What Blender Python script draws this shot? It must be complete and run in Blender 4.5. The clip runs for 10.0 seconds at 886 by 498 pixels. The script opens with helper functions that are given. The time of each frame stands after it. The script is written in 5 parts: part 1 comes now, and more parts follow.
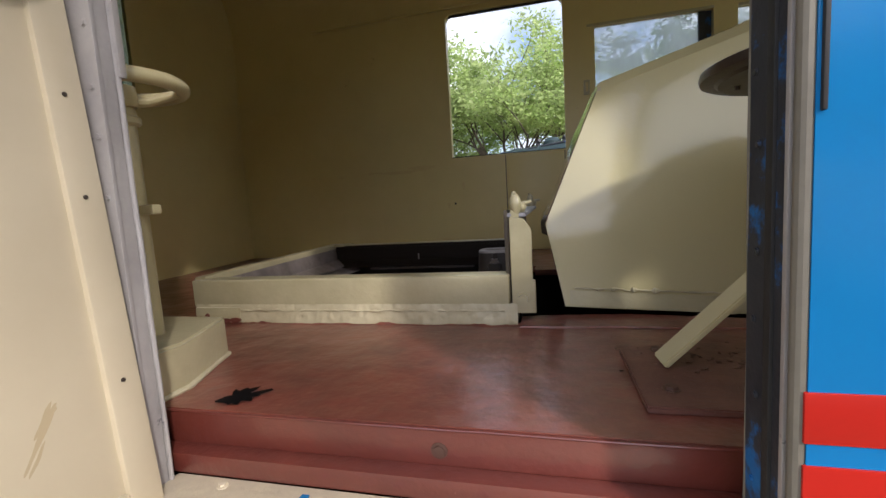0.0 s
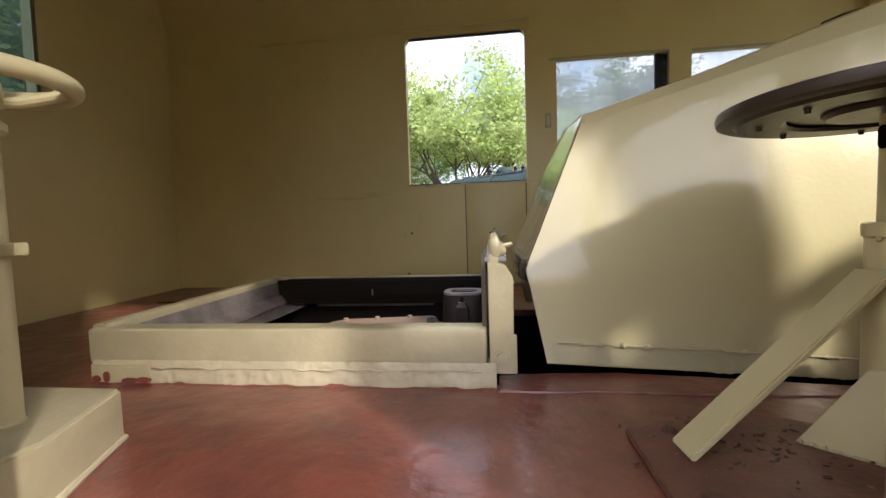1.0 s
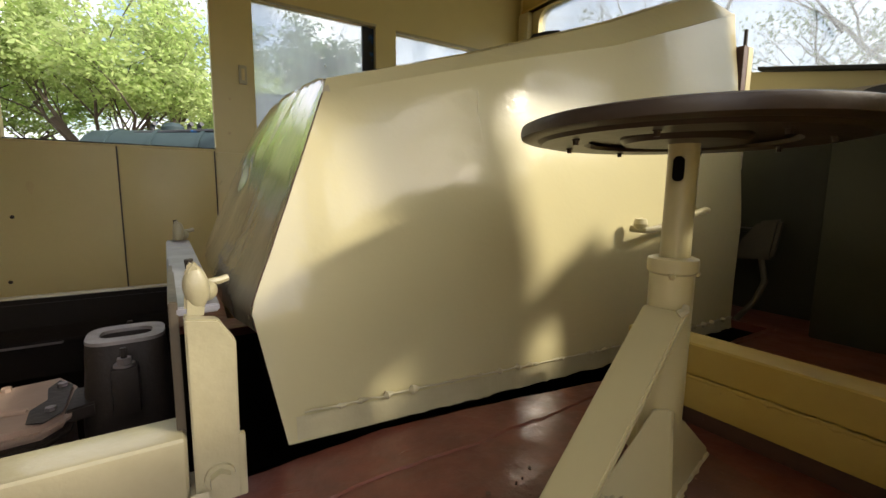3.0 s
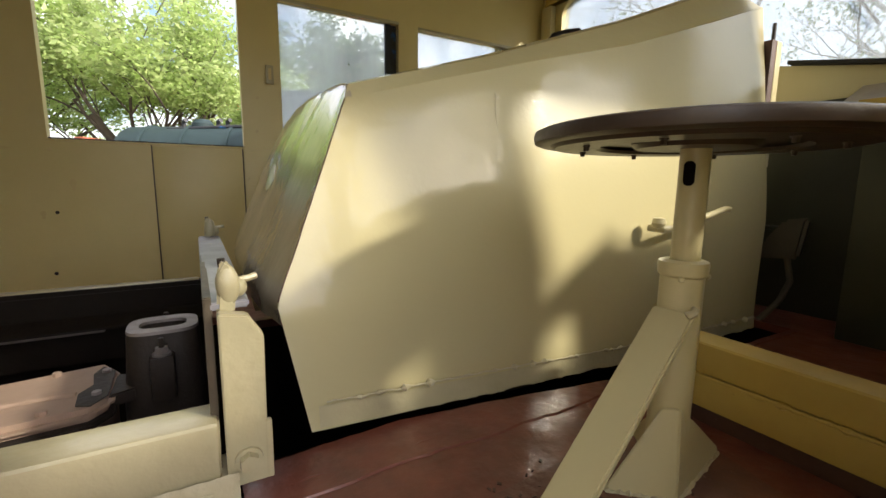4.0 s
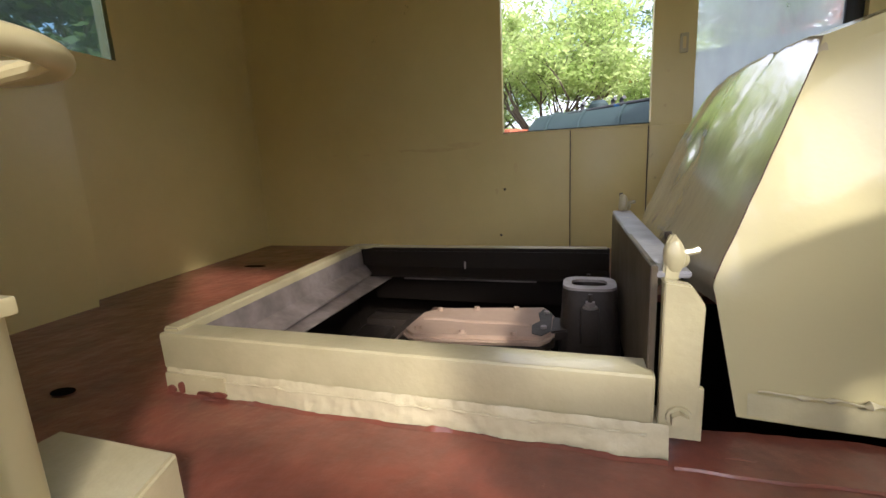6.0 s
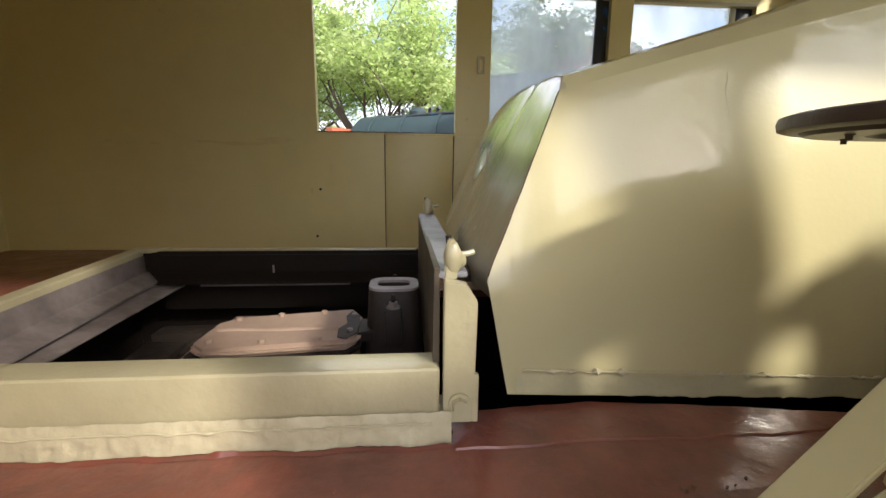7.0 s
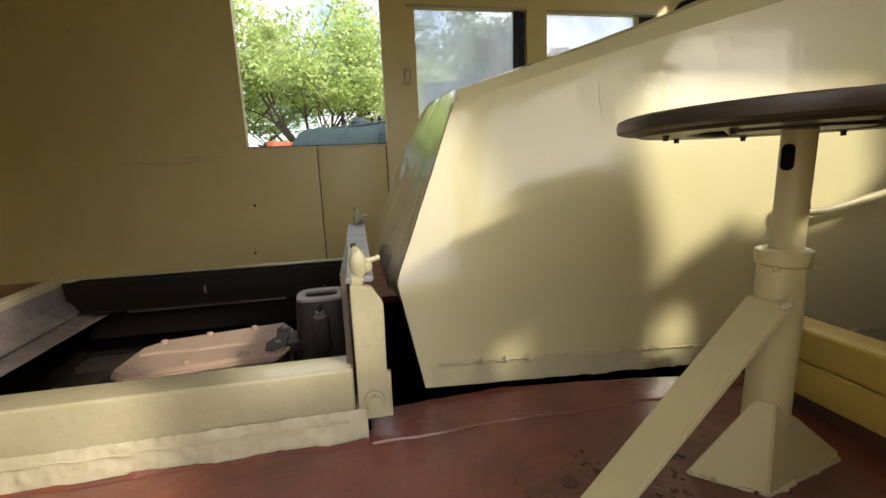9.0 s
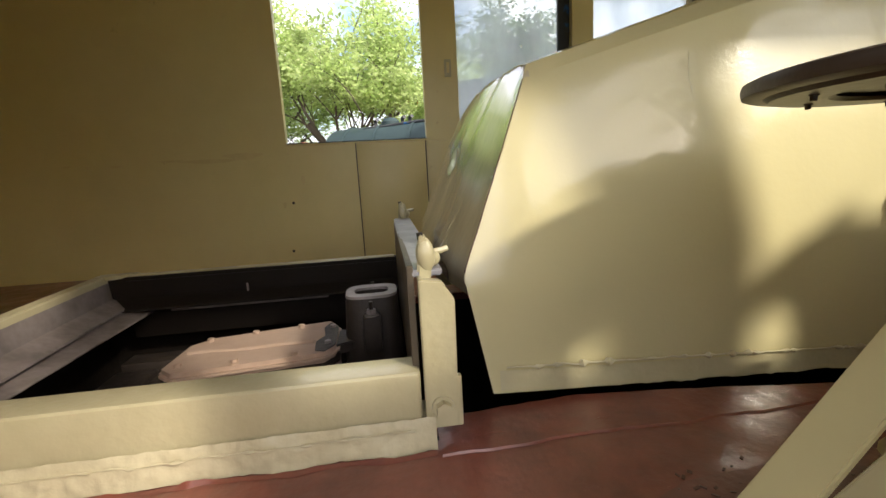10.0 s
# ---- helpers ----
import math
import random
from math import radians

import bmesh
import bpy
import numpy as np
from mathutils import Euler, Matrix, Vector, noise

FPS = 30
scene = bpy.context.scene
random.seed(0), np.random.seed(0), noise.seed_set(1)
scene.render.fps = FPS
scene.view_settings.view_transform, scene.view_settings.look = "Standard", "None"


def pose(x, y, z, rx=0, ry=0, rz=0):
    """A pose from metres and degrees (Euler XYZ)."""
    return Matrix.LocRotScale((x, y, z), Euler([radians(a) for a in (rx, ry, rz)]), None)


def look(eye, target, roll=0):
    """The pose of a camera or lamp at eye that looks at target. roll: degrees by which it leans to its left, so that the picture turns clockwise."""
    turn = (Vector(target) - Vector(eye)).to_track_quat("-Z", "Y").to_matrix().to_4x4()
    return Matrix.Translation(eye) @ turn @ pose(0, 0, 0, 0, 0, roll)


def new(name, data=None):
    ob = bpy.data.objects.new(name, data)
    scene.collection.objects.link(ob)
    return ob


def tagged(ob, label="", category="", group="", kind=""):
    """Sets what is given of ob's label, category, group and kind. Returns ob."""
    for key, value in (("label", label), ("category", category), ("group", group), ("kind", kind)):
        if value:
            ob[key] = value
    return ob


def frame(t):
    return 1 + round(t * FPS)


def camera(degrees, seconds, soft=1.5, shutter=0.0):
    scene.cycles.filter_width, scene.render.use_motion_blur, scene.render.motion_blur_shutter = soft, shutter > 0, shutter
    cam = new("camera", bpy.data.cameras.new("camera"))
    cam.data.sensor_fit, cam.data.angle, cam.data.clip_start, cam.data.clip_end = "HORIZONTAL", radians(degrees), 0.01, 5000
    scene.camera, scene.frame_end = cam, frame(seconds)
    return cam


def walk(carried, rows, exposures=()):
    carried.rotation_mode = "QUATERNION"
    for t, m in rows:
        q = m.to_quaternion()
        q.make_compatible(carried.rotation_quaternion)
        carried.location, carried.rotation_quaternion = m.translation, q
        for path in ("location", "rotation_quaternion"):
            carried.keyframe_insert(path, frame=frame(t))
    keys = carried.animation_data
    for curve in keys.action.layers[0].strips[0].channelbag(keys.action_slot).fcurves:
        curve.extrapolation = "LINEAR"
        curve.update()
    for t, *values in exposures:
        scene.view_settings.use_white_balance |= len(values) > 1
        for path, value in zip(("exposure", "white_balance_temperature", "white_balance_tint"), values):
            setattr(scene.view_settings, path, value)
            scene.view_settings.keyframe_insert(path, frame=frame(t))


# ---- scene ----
cam = camera(91.2, 10.0)
PATH = [
    (0, (0.339, 0.193, 0.376), (-0.154, 2.12, 0.168), -3.5),
    (0.5, (0.307, 0.266, 0.422), (-0.128, 2.211, 0.26), -3.2),
    (1, (0.243, 0.381, 0.42), (-0.011, 2.361, 0.312), -1.8),
    (1.5, (0.144, 0.579, 0.513), (0.487, 2.547, 0.413), -1.6),
    (2, (0.141, 0.664, 0.566), (0.811, 2.544, 0.436), -0.8),
    (2.5, (0.179, 0.765, 0.53), (1.095, 2.533, 0.344), -0.1),
    (2.7, (0.202, 0.804, 0.505), (1.244, 2.494, 0.268), 0.4),
    (3.8, (0.202, 0.801, 0.509), (1.283, 2.458, 0.215), 0.8),
    (4, (0.197, 0.772, 0.522), (1.175, 2.49, 0.225), 0.6),
    (4.5, (0.187, 0.724, 0.52), (0.857, 2.584, 0.223), 0.4),
    (5, (0.124, 0.726, 0.527), (0.221, 2.701, 0.223), -1.3),
    (5.2, (0.092, 0.733, 0.526), (-0.105, 2.7, 0.218), -2.6),
    (6.3, (0.075, 0.698, 0.538), (-0.529, 2.563, 0.14), -3.0),
    (6.5, (0.09, 0.701, 0.54), (-0.373, 2.604, 0.136), -2.2),
    (7, (0.142, 0.717, 0.539), (0.316, 2.671, 0.148), 0.7),
    (7.5, (0.161, 0.729, 0.527), (0.887, 2.553, 0.145), 1.0),
    (8, (0.161, 0.683, 0.526), (0.888, 2.503, 0.127), 0.1),
    (8.5, (0.213, 0.634, 0.54), (0.858, 2.485, 0.144), -1.0),
    (9, (0.243, 0.637, 0.546), (0.611, 2.568, 0.181), -2.3),
    (9.5, (0.241, 0.645, 0.533), (0.457, 2.604, 0.193), -2.9),
    (10, (0.166, 0.743, 0.511), (0.417, 2.695, 0.157), -3.1),
]
EXPOSURES = [(0.0, 0.62, 5950, 18), (0.5, 0.94, 5900, 21), (1.0, 1.15, 6150, 20), (1.5, 1.27, 6500, 15), (2.5, 1.08, 6650, 14), (4.0, 1.2, 6600, 14), (5.0, 1.3, 6550, 14), (6.4, 1.53, 6050, 18), (7.2, 1.2, 6350, 15), (7.7, 1.12, 6450, 15), (8.5, 1.19, 6500, 14), (10.0, 1.25, 6600, 14)]
walk(cam, [(t, look(eye, target, roll)) for t, eye, target, roll in PATH], EXPOSURES)
# ---- world, sun ----
SUN = Vector((-0.94, 1.0, -0.87)).normalized()
world = bpy.data.worlds.new("sky")
scene.world = world
world.use_nodes = True
wn = world.node_tree.nodes
sky = wn.new("ShaderNodeTexSky")
sky.sky_type = "NISHITA"
sky.sun_disc = False
sky.sun_elevation = math.asin(-SUN.z)
sky.sun_rotation = math.atan2(-SUN.x, -SUN.y)
sky.dust_density = 3.0
sky.air_density = 1.0
wn["Background"].inputs["Strength"].default_value = 0.15
# broken white cloud over the blue
wl = world.node_tree.links
w_tc = wn.new("ShaderNodeTexCoord")
w_noise = wn.new("ShaderNodeTexNoise")
w_noise.inputs["Scale"].default_value = 2.6
w_noise.inputs["Detail"].default_value = 7
w_noise.inputs["Roughness"].default_value = 0.55
w_ramp = wn.new("ShaderNodeMapRange")
w_ramp.inputs["From Min"].default_value, w_ramp.inputs["From Max"].default_value = 0.38, 0.56
w_mix = wn.new("ShaderNodeMix")
w_mix.data_type = "RGBA"
w_mix.inputs["B"].default_value = (7.2, 7.3, 7.5, 1)
wl.new(w_tc.outputs["Generated"], w_noise.inputs["Vector"])
wl.new(w_noise.outputs["Fac"], w_ramp.inputs["Value"])
wl.new(w_ramp.outputs["Result"], w_mix.inputs["Factor"])
wl.new(sky.outputs["Color"], w_mix.inputs["A"])
wl.new(w_mix.outputs["Result"], wn["Background"].inputs["Color"])
sun_data = bpy.data.lights.new("sun", "SUN")
sun_data.energy = 3.3
sun_data.angle = radians(4.0)
sun_data.color = (1.0, 0.93, 0.80)
sun_lamp = new("sun", sun_data)
sun_lamp.matrix_world = look((4, -6, 6), Vector((4, -6, 6)) + SUN)


# ---- materials ----
def material(name, base, second=None, rough=0.5, rough2=None, metal=0.0, scale=6.0, fine=60.0, bump=0.15, wave=0.0,
             amount=0.5, spot=None, spot_amount=0.35, spot_scale=14.0, coat=0.0, island=0.0, coat_rough=0.06, wave_scale=5.5,
             detail=6.0, spread=(0.35, 0.68), spec=0.5, coat_wave=0.0):
    """Paint or metal: two-scale colour variation, uneven gloss, fine grain and slow waviness, spots of wear."""
    m = bpy.data.materials.new(name)
    m.use_nodes = True
    n, l = m.node_tree.nodes, m.node_tree.links
    b = n["Principled BSDF"]
    b.inputs["Metallic"].default_value = metal
    b.inputs["Coat Weight"].default_value = coat
    b.inputs["Coat Roughness"].default_value = coat_rough
    b.inputs["Coat IOR"].default_value = 1.8
    b.inputs["Specular IOR Level"].default_value = spec
    tc = n.new("ShaderNodeTexCoord")
    big = n.new("ShaderNodeTexNoise")
    big.inputs["Scale"].default_value = scale
    big.inputs["Detail"].default_value = detail
    big.inputs["Roughness"].default_value = 0.65
    small = n.new("ShaderNodeTexNoise")
    small.inputs["Scale"].default_value = fine
    small.inputs["Detail"].default_value = 4
    for t in (big, small):
        l.new(tc.outputs["Object"], t.inputs["Vector"])
    ramp = n.new("ShaderNodeMapRange")
    ramp.inputs["From Min"].default_value, ramp.inputs["From Max"].default_value = spread
    l.new(big.outputs["Fac"], ramp.inputs["Value"])
    scaled = n.new("ShaderNodeMath")
    scaled.operation = "MULTIPLY"
    scaled.inputs[1].default_value = amount
    l.new(ramp.outputs["Result"], scaled.inputs[0])
    mix = n.new("ShaderNodeMix")
    mix.data_type = "RGBA"
    mix.inputs["A"].default_value = (*base, 1)
    mix.inputs["B"].default_value = (*(second or [c * 0.8 for c in base]), 1)
    l.new(scaled.outputs[0], mix.inputs["Factor"])
    colour = mix.outputs["Result"]
    if spot:
        sp = n.new("ShaderNodeTexNoise")
        sp.inputs["Scale"].default_value = spot_scale
        sp.inputs["Detail"].default_value = 8
        sp.inputs["Roughness"].default_value = 0.7
        l.new(tc.outputs["Object"], sp.inputs["Vector"])
        r = n.new("ShaderNodeMapRange")
        r.inputs["From Min"].default_value, r.inputs["From Max"].default_value = 0.72 - spot_amount * 0.3, 0.78 - spot_amount * 0.3
        l.new(sp.outputs["Fac"], r.inputs["Value"])
        mx = n.new("ShaderNodeMix")
        mx.data_type = "RGBA"
        mx.inputs["B"].default_value = (*spot, 1)
        l.new(colour, mx.inputs["A"])
        l.new(r.outputs["Result"], mx.inputs["Factor"])
        colour = mx.outputs["Result"]
    if island:
        g = n.new("ShaderNodeNewGeometry")
        hs = n.new("ShaderNodeHueSaturation")
        mr = n.new("ShaderNodeMapRange")
        mr.inputs["To Min"].default_value, mr.inputs["To Max"].default_value = 1 - island, 1 + island
        l.new(g.outputs["Random Per Island"], mr.inputs["Value"])
        l.new(mr.outputs["Result"], hs.inputs["Value"])
        l.new(colour, hs.inputs["Color"])
        colour = hs.outputs["Color"]
    l.new(colour, b.inputs["Base Color"])
    rr = n.new("ShaderNodeMapRange")
    rr.inputs["To Min"].default_value = rough
    rr.inputs["To Max"].default_value = rough2 if rough2 is not None else min(1, rough + 0.15)
    l.new(big.outputs["Fac"], rr.inputs["Value"])
    l.new(rr.outputs["Result"], b.inputs["Roughness"])
    bp = n.new("ShaderNodeBump")
    bp.inputs["Strength"].default_value = bump
    bp.inputs["Distance"].default_value = 0.004
    l.new(small.outputs["Fac"], bp.inputs["Height"])
    normal = bp
    if wave:
        w = n.new("ShaderNodeTexNoise")
        w.inputs["Scale"].default_value = wave_scale
        w.inputs["Detail"].default_value = 1.5
        l.new(tc.outputs["Object"], w.inputs["Vector"])
        b2 = n.new("ShaderNodeBump")
        b2.inputs["Strength"].default_value = wave
        b2.inputs["Distance"].default_value = 0.03
        l.new(w.outputs["Fac"], b2.inputs["Height"])
        l.new(bp.outputs["Normal"], b2.inputs["Normal"])
        normal = b2
    l.new(normal.outputs["Normal"], b.inputs["Normal"])
    if coat_wave:
        peel = n.new("ShaderNodeTexNoise")
        peel.inputs["Scale"].default_value = 24
        peel.inputs["Detail"].default_value = 3
        l.new(tc.outputs["Object"], peel.inputs["Vector"])
        b3 = n.new("ShaderNodeBump")
        b3.inputs["Strength"].default_value = coat_wave
        b3.inputs["Distance"].default_value = 0.004
        l.new(peel.outputs["Fac"], b3.inputs["Height"])
        l.new(b3.outputs["Normal"], b.inputs["Coat Normal"])
    return m


def dirty_glass(name, haze, tint, through_colour=(0.92, 0.95, 0.95), ior=1.3):
    """A pane that is clear in part and scatters daylight where dust and streaks lie on it."""
    m = bpy.data.materials.new(name)
    m.use_nodes = True
    n, l = m.node_tree.nodes, m.node_tree.links
    n.remove(n["Principled BSDF"])
    clear = n.new("ShaderNodeBsdfTransparent")
    clear.inputs["Color"].default_value = (*through_colour, 1)
    gloss = n.new("ShaderNodeBsdfGlossy")
    gloss.inputs["Roughness"].default_value = 0.03
    fres = n.new("ShaderNodeFresnel")
    fres.inputs["IOR"].default_value = ior
    dust = n.new("ShaderNodeBsdfTranslucent")
    dust.inputs["Color"].default_value = (*tint, 1)
    tc = n.new("ShaderNodeTexCoord")
    mp = n.new("ShaderNodeMapping")
    mp.inputs["Scale"].default_value = (5, 5, 2)
    tex = n.new("ShaderNodeTexNoise")
    tex.inputs["Scale"].default_value = 1.2
    tex.inputs["Detail"].default_value = 7
    l.new(tc.outputs["Object"], mp.inputs["Vector"])
    l.new(mp.outputs["Vector"], tex.inputs["Vector"])
    r = n.new("ShaderNodeMapRange")
    r.inputs["From Min"].default_value, r.inputs["From Max"].default_value = 0.15, 0.9
    r.inputs["To Min"].default_value, r.inputs["To Max"].default_value = haze * 0.5, haze * 1.3
    l.new(tex.outputs["Fac"], r.inputs["Value"])
    m1 = n.new("ShaderNodeMixShader")
    l.new(r.outputs["Result"], m1.inputs["Fac"])
    l.new(clear.outputs[0], m1.inputs[1])
    l.new(dust.outputs[0], m1.inputs[2])
    m2 = n.new("ShaderNodeMixShader")
    l.new(fres.outputs["Fac"], m2.inputs["Fac"])
    l.new(m1.outputs[0], m2.inputs[1])
    l.new(gloss.outputs[0], m2.inputs[2])
    l.new(m2.outputs[0], n["Material Output"].inputs["Surface"])
    return m


def leaf_material(name, base, second):
    m = bpy.data.materials.new(name)
    m.use_nodes = True
    n, l = m.node_tree.nodes, m.node_tree.links
    b = n["Principled BSDF"]
    g = n.new("ShaderNodeNewGeometry")
    mix = n.new("ShaderNodeMix")
    mix.data_type = "RGBA"
    mix.inputs["A"].default_value, mix.inputs["B"].default_value = (*base, 1), (*second, 1)
    l.new(g.outputs["Random Per Island"], mix.inputs["Factor"])
    tc = n.new("ShaderNodeTexCoord")
    bough = n.new("ShaderNodeTexNoise")
    bough.inputs["Scale"].default_value = 1.5
    bough.inputs["Detail"].default_value = 2
    l.new(tc.outputs["Object"], bough.inputs["Vector"])
    lift = n.new("ShaderNodeMapRange")
    lift.inputs["From Min"].default_value, lift.inputs["From Max"].default_value = 0.3, 0.7
    lift.inputs["To Min"].default_value, lift.inputs["To Max"].default_value = 0.62, 1.35
    l.new(bough.outputs["Fac"], lift.inputs["Value"])
    vary = n.new("ShaderNodeHueSaturation")
    l.new(lift.outputs["Result"], vary.inputs["Value"])
    l.new(mix.outputs["Result"], vary.inputs["Color"])
    l.new(vary.outputs["Color"], b.inputs["Base Color"])
    b.inputs["Roughness"].default_value = 0.55
    t = n.new("ShaderNodeBsdfTranslucent")
    l.new(vary.outputs["Color"], t.inputs["Color"])
    ms = n.new("ShaderNodeMixShader")
    ms.inputs["Fac"].default_value = 0.52
    l.new(b.outputs[0], ms.inputs[1])
    l.new(t.outputs[0], ms.inputs[2])
    l.new(ms.outputs[0], n["Material Output"].inputs["Surface"])
    return m


CREAM = (0.565, 0.505, 0.285)
cream = material("cream_enamel", CREAM, (0.50, 0.43, 0.24), rough=0.24, rough2=0.40, scale=2.2, fine=38, bump=0.06, wave=0.10,
                 amount=0.6, spot=(0.34, 0.26, 0.13), spot_amount=0.05, spot_scale=9)
door_cream = material("chalky_cream_enamel", (0.56, 0.49, 0.345), (0.48, 0.41, 0.28), rough=0.3, rough2=0.5, scale=3.0, fine=40, bump=0.08, wave=0.12,
                      amount=0.6, spot=(0.34, 0.26, 0.16), spot_amount=0.08, spot_scale=11)
door_scuff = material("brown_scuffed_cream", (0.42, 0.34, 0.21), (0.36, 0.28, 0.16), rough=0.5, rough2=0.7, scale=20, fine=70, bump=0.2)
cream_wall = material("cream_wall_enamel", (0.70, 0.595, 0.275), (0.61, 0.505, 0.22), rough=0.26, rough2=0.42, scale=1.3, fine=30, bump=0.05,
                      wave=0.12, amount=0.7, spot=(0.33, 0.24, 0.11), spot_amount=0.12, spot_scale=5)
cream_hood = material("cream_hood_enamel", CREAM, (0.52, 0.46, 0.26), rough=0.24, rough2=0.28, scale=2.0, fine=75, bump=0.10, wave=0.05, wave_scale=6.5,
                      amount=0.2, coat=0.6, coat_rough=0.075, detail=2.5, spread=(0.2, 0.85), coat_wave=0.45)
end_enamel = material("polished_cream_enamel", (0.56, 0.50, 0.36), (0.44, 0.38, 0.27), rough=0.12, rough2=0.25, scale=3.0, fine=26, bump=0.03,
                      amount=0.6, coat=1.0, detail=3.0, spread=(0.2, 0.85), coat_wave=0.5)
cream_scuff = material("scuffed_cream", (0.66, 0.535, 0.25), (0.56, 0.44, 0.20), rough=0.4, rough2=0.6, scale=20, fine=70, bump=0.2)
cream_worn = material("cream_worn_enamel", (0.48, 0.435, 0.27), (0.39, 0.34, 0.20), rough=0.22, rough2=0.45, scale=7, fine=55, bump=0.35, wave=0.12, coat=0.2,
                      amount=0.7, spot=(0.30, 0.20, 0.11), spot_amount=0.20, spot_scale=15)
yellow_cream = material("yellowed_enamel", (0.52, 0.38, 0.10), (0.42, 0.29, 0.065), rough=0.3, rough2=0.5, scale=7, fine=40, bump=0.2,
                        spot=(0.20, 0.12, 0.05), spot_amount=0.15, spot_scale=18)
weld_mat = material("painted_weld", (0.52, 0.47, 0.31), (0.40, 0.345, 0.215), rough=0.25, rough2=0.5, scale=14, fine=70, bump=0.4, coat=0.0,
                    spot=(0.16, 0.05, 0.03), spot_amount=0.12, spot_scale=26)
red_floor = material("red_oxide_paint", (0.235, 0.070, 0.045), (0.115, 0.038, 0.027), rough=0.20, rough2=0.55, scale=5.5, fine=70, bump=0.35,
                     wave=0.22, wave_scale=14, coat=0.3, coat_rough=0.16, coat_wave=0.7, amount=0.9, spot=(0.30, 0.13, 0.09), spot_amount=0.22, spot_scale=16)
red_sill = material("red_oxide_sill_paint", (0.15, 0.034, 0.023), (0.085, 0.024, 0.018), rough=0.25, rough2=0.5, scale=8, fine=70, bump=0.4, coat=0.4, coat_rough=0.15, coat_wave=0.6,
                    spot=(0.42, 0.22, 0.16), spot_amount=0.12, spot_scale=30)
plate_red = material("dirty_red_oxide_steel", (0.17, 0.066, 0.046), (0.07, 0.036, 0.028), rough=0.35, rough2=0.65, scale=12, fine=80, bump=0.5,
                     spot=(0.33, 0.20, 0.15), spot_amount=0.3, spot_scale=24)
rust_plate = material("dirty_rusty_steel", (0.10, 0.048, 0.032), (0.05, 0.03, 0.024), rough=0.4, rough2=0.75, scale=9, fine=70, bump=0.5,
                      spot=(0.22, 0.14, 0.10), spot_amount=0.2, spot_scale=20)
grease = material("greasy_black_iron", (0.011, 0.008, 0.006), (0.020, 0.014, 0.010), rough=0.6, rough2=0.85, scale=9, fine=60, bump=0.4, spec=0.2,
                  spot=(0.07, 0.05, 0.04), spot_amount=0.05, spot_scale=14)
iron = material("dusty_cast_iron", (0.040, 0.030, 0.024), (0.018, 0.014, 0.012), rough=0.42, rough2=0.7, scale=10, fine=80, bump=0.5, spec=0.35,
                spot=(0.12, 0.085, 0.07), spot_amount=0.10, spot_scale=16)
rim_steel = material("bright_rubbed_steel", (0.33, 0.29, 0.28), (0.12, 0.10, 0.095), rough=0.35, rough2=0.6, scale=14, fine=60, bump=0.25, metal=0.3)
dusty = material("dust_covered_tin", (0.46, 0.33, 0.25), (0.36, 0.25, 0.18), rough=0.6, rough2=0.8, scale=8, fine=60, bump=0.3,
                 spot=(0.14, 0.08, 0.055), spot_amount=0.12, spot_scale=12)
lilac = material("bare_worn_steel", (0.33, 0.285, 0.27), (0.06, 0.047, 0.04), rough=0.35, rough2=0.6, scale=10, fine=50, bump=0.25, metal=0.25, spread=(0.15, 0.85), amount=0.8, detail=3, spot=(0.22, 0.19, 0.18), spot_amount=0.16, spot_scale=9)
grimy_shade_olive = material("grimy_shade_olive_paint", (0.105, 0.082, 0.052), (0.055, 0.042, 0.030), rough=0.35, rough2=0.6, scale=9, fine=50, bump=0.3)
bare_blue = material("bare_bluish_steel", (0.36, 0.36, 0.40), (0.20, 0.19, 0.21), rough=0.28, rough2=0.5, scale=12, fine=60, bump=0.3, metal=0.4,
                     spot=(0.55, 0.48, 0.28), spot_amount=0.3, spot_scale=14)
brown_cast = material("dusty_brown_casting", (0.30, 0.215, 0.17), (0.12, 0.085, 0.068), rough=0.5, rough2=0.8, scale=9, fine=60, bump=0.4)
brown_disc = material("dark_brown_paint", (0.045, 0.029, 0.020), (0.028, 0.019, 0.014), rough=0.30, rough2=0.5, scale=8, fine=60, bump=0.2,
                      spot=(0.20, 0.15, 0.11), spot_amount=0.06, spot_scale=20)
blue = material("bright_blue_enamel", (0.006, 0.165, 0.41), (0.008, 0.14, 0.36), rough=0.14, rough2=0.25, scale=2.5, fine=30, bump=0.05, wave=0.12)
red_band = material("red_enamel", (0.46, 0.016, 0.008), (0.37, 0.014, 0.008), rough=0.18, rough2=0.3, scale=5, fine=40, bump=0.06)
dark_steel = material("blue_black_chipped_steel", (0.022, 0.025, 0.032), (0.055, 0.054, 0.054), rough=0.32, rough2=0.6, scale=6, fine=50, bump=0.35, spec=0.3,
                      spot=(0.015, 0.12, 0.34), spot_amount=0.5, spot_scale=6)
galv = material("chipped_grey_steel", (0.42, 0.40, 0.38), (0.25, 0.23, 0.23), rough=0.4, rough2=0.6, scale=8, fine=60, bump=0.3, metal=0.2,
                spot=(0.06, 0.06, 0.07), spot_amount=0.18, spot_scale=18)
sill_mat = material("flaking_cream_sill", (0.60, 0.52, 0.36), (0.38, 0.32, 0.24), rough=0.5, rough2=0.7, scale=14, fine=70, bump=0.6,
                    spot=(0.03, 0.18, 0.45), spot_amount=0.28, spot_scale=17)
black = material("soot_black", (0.006, 0.005, 0.005), rough=0.8, rough2=0.9, spec=0.05)
rubber = material("old_black_rubber", (0.02, 0.02, 0.02), rough=0.6, bump=0.3)
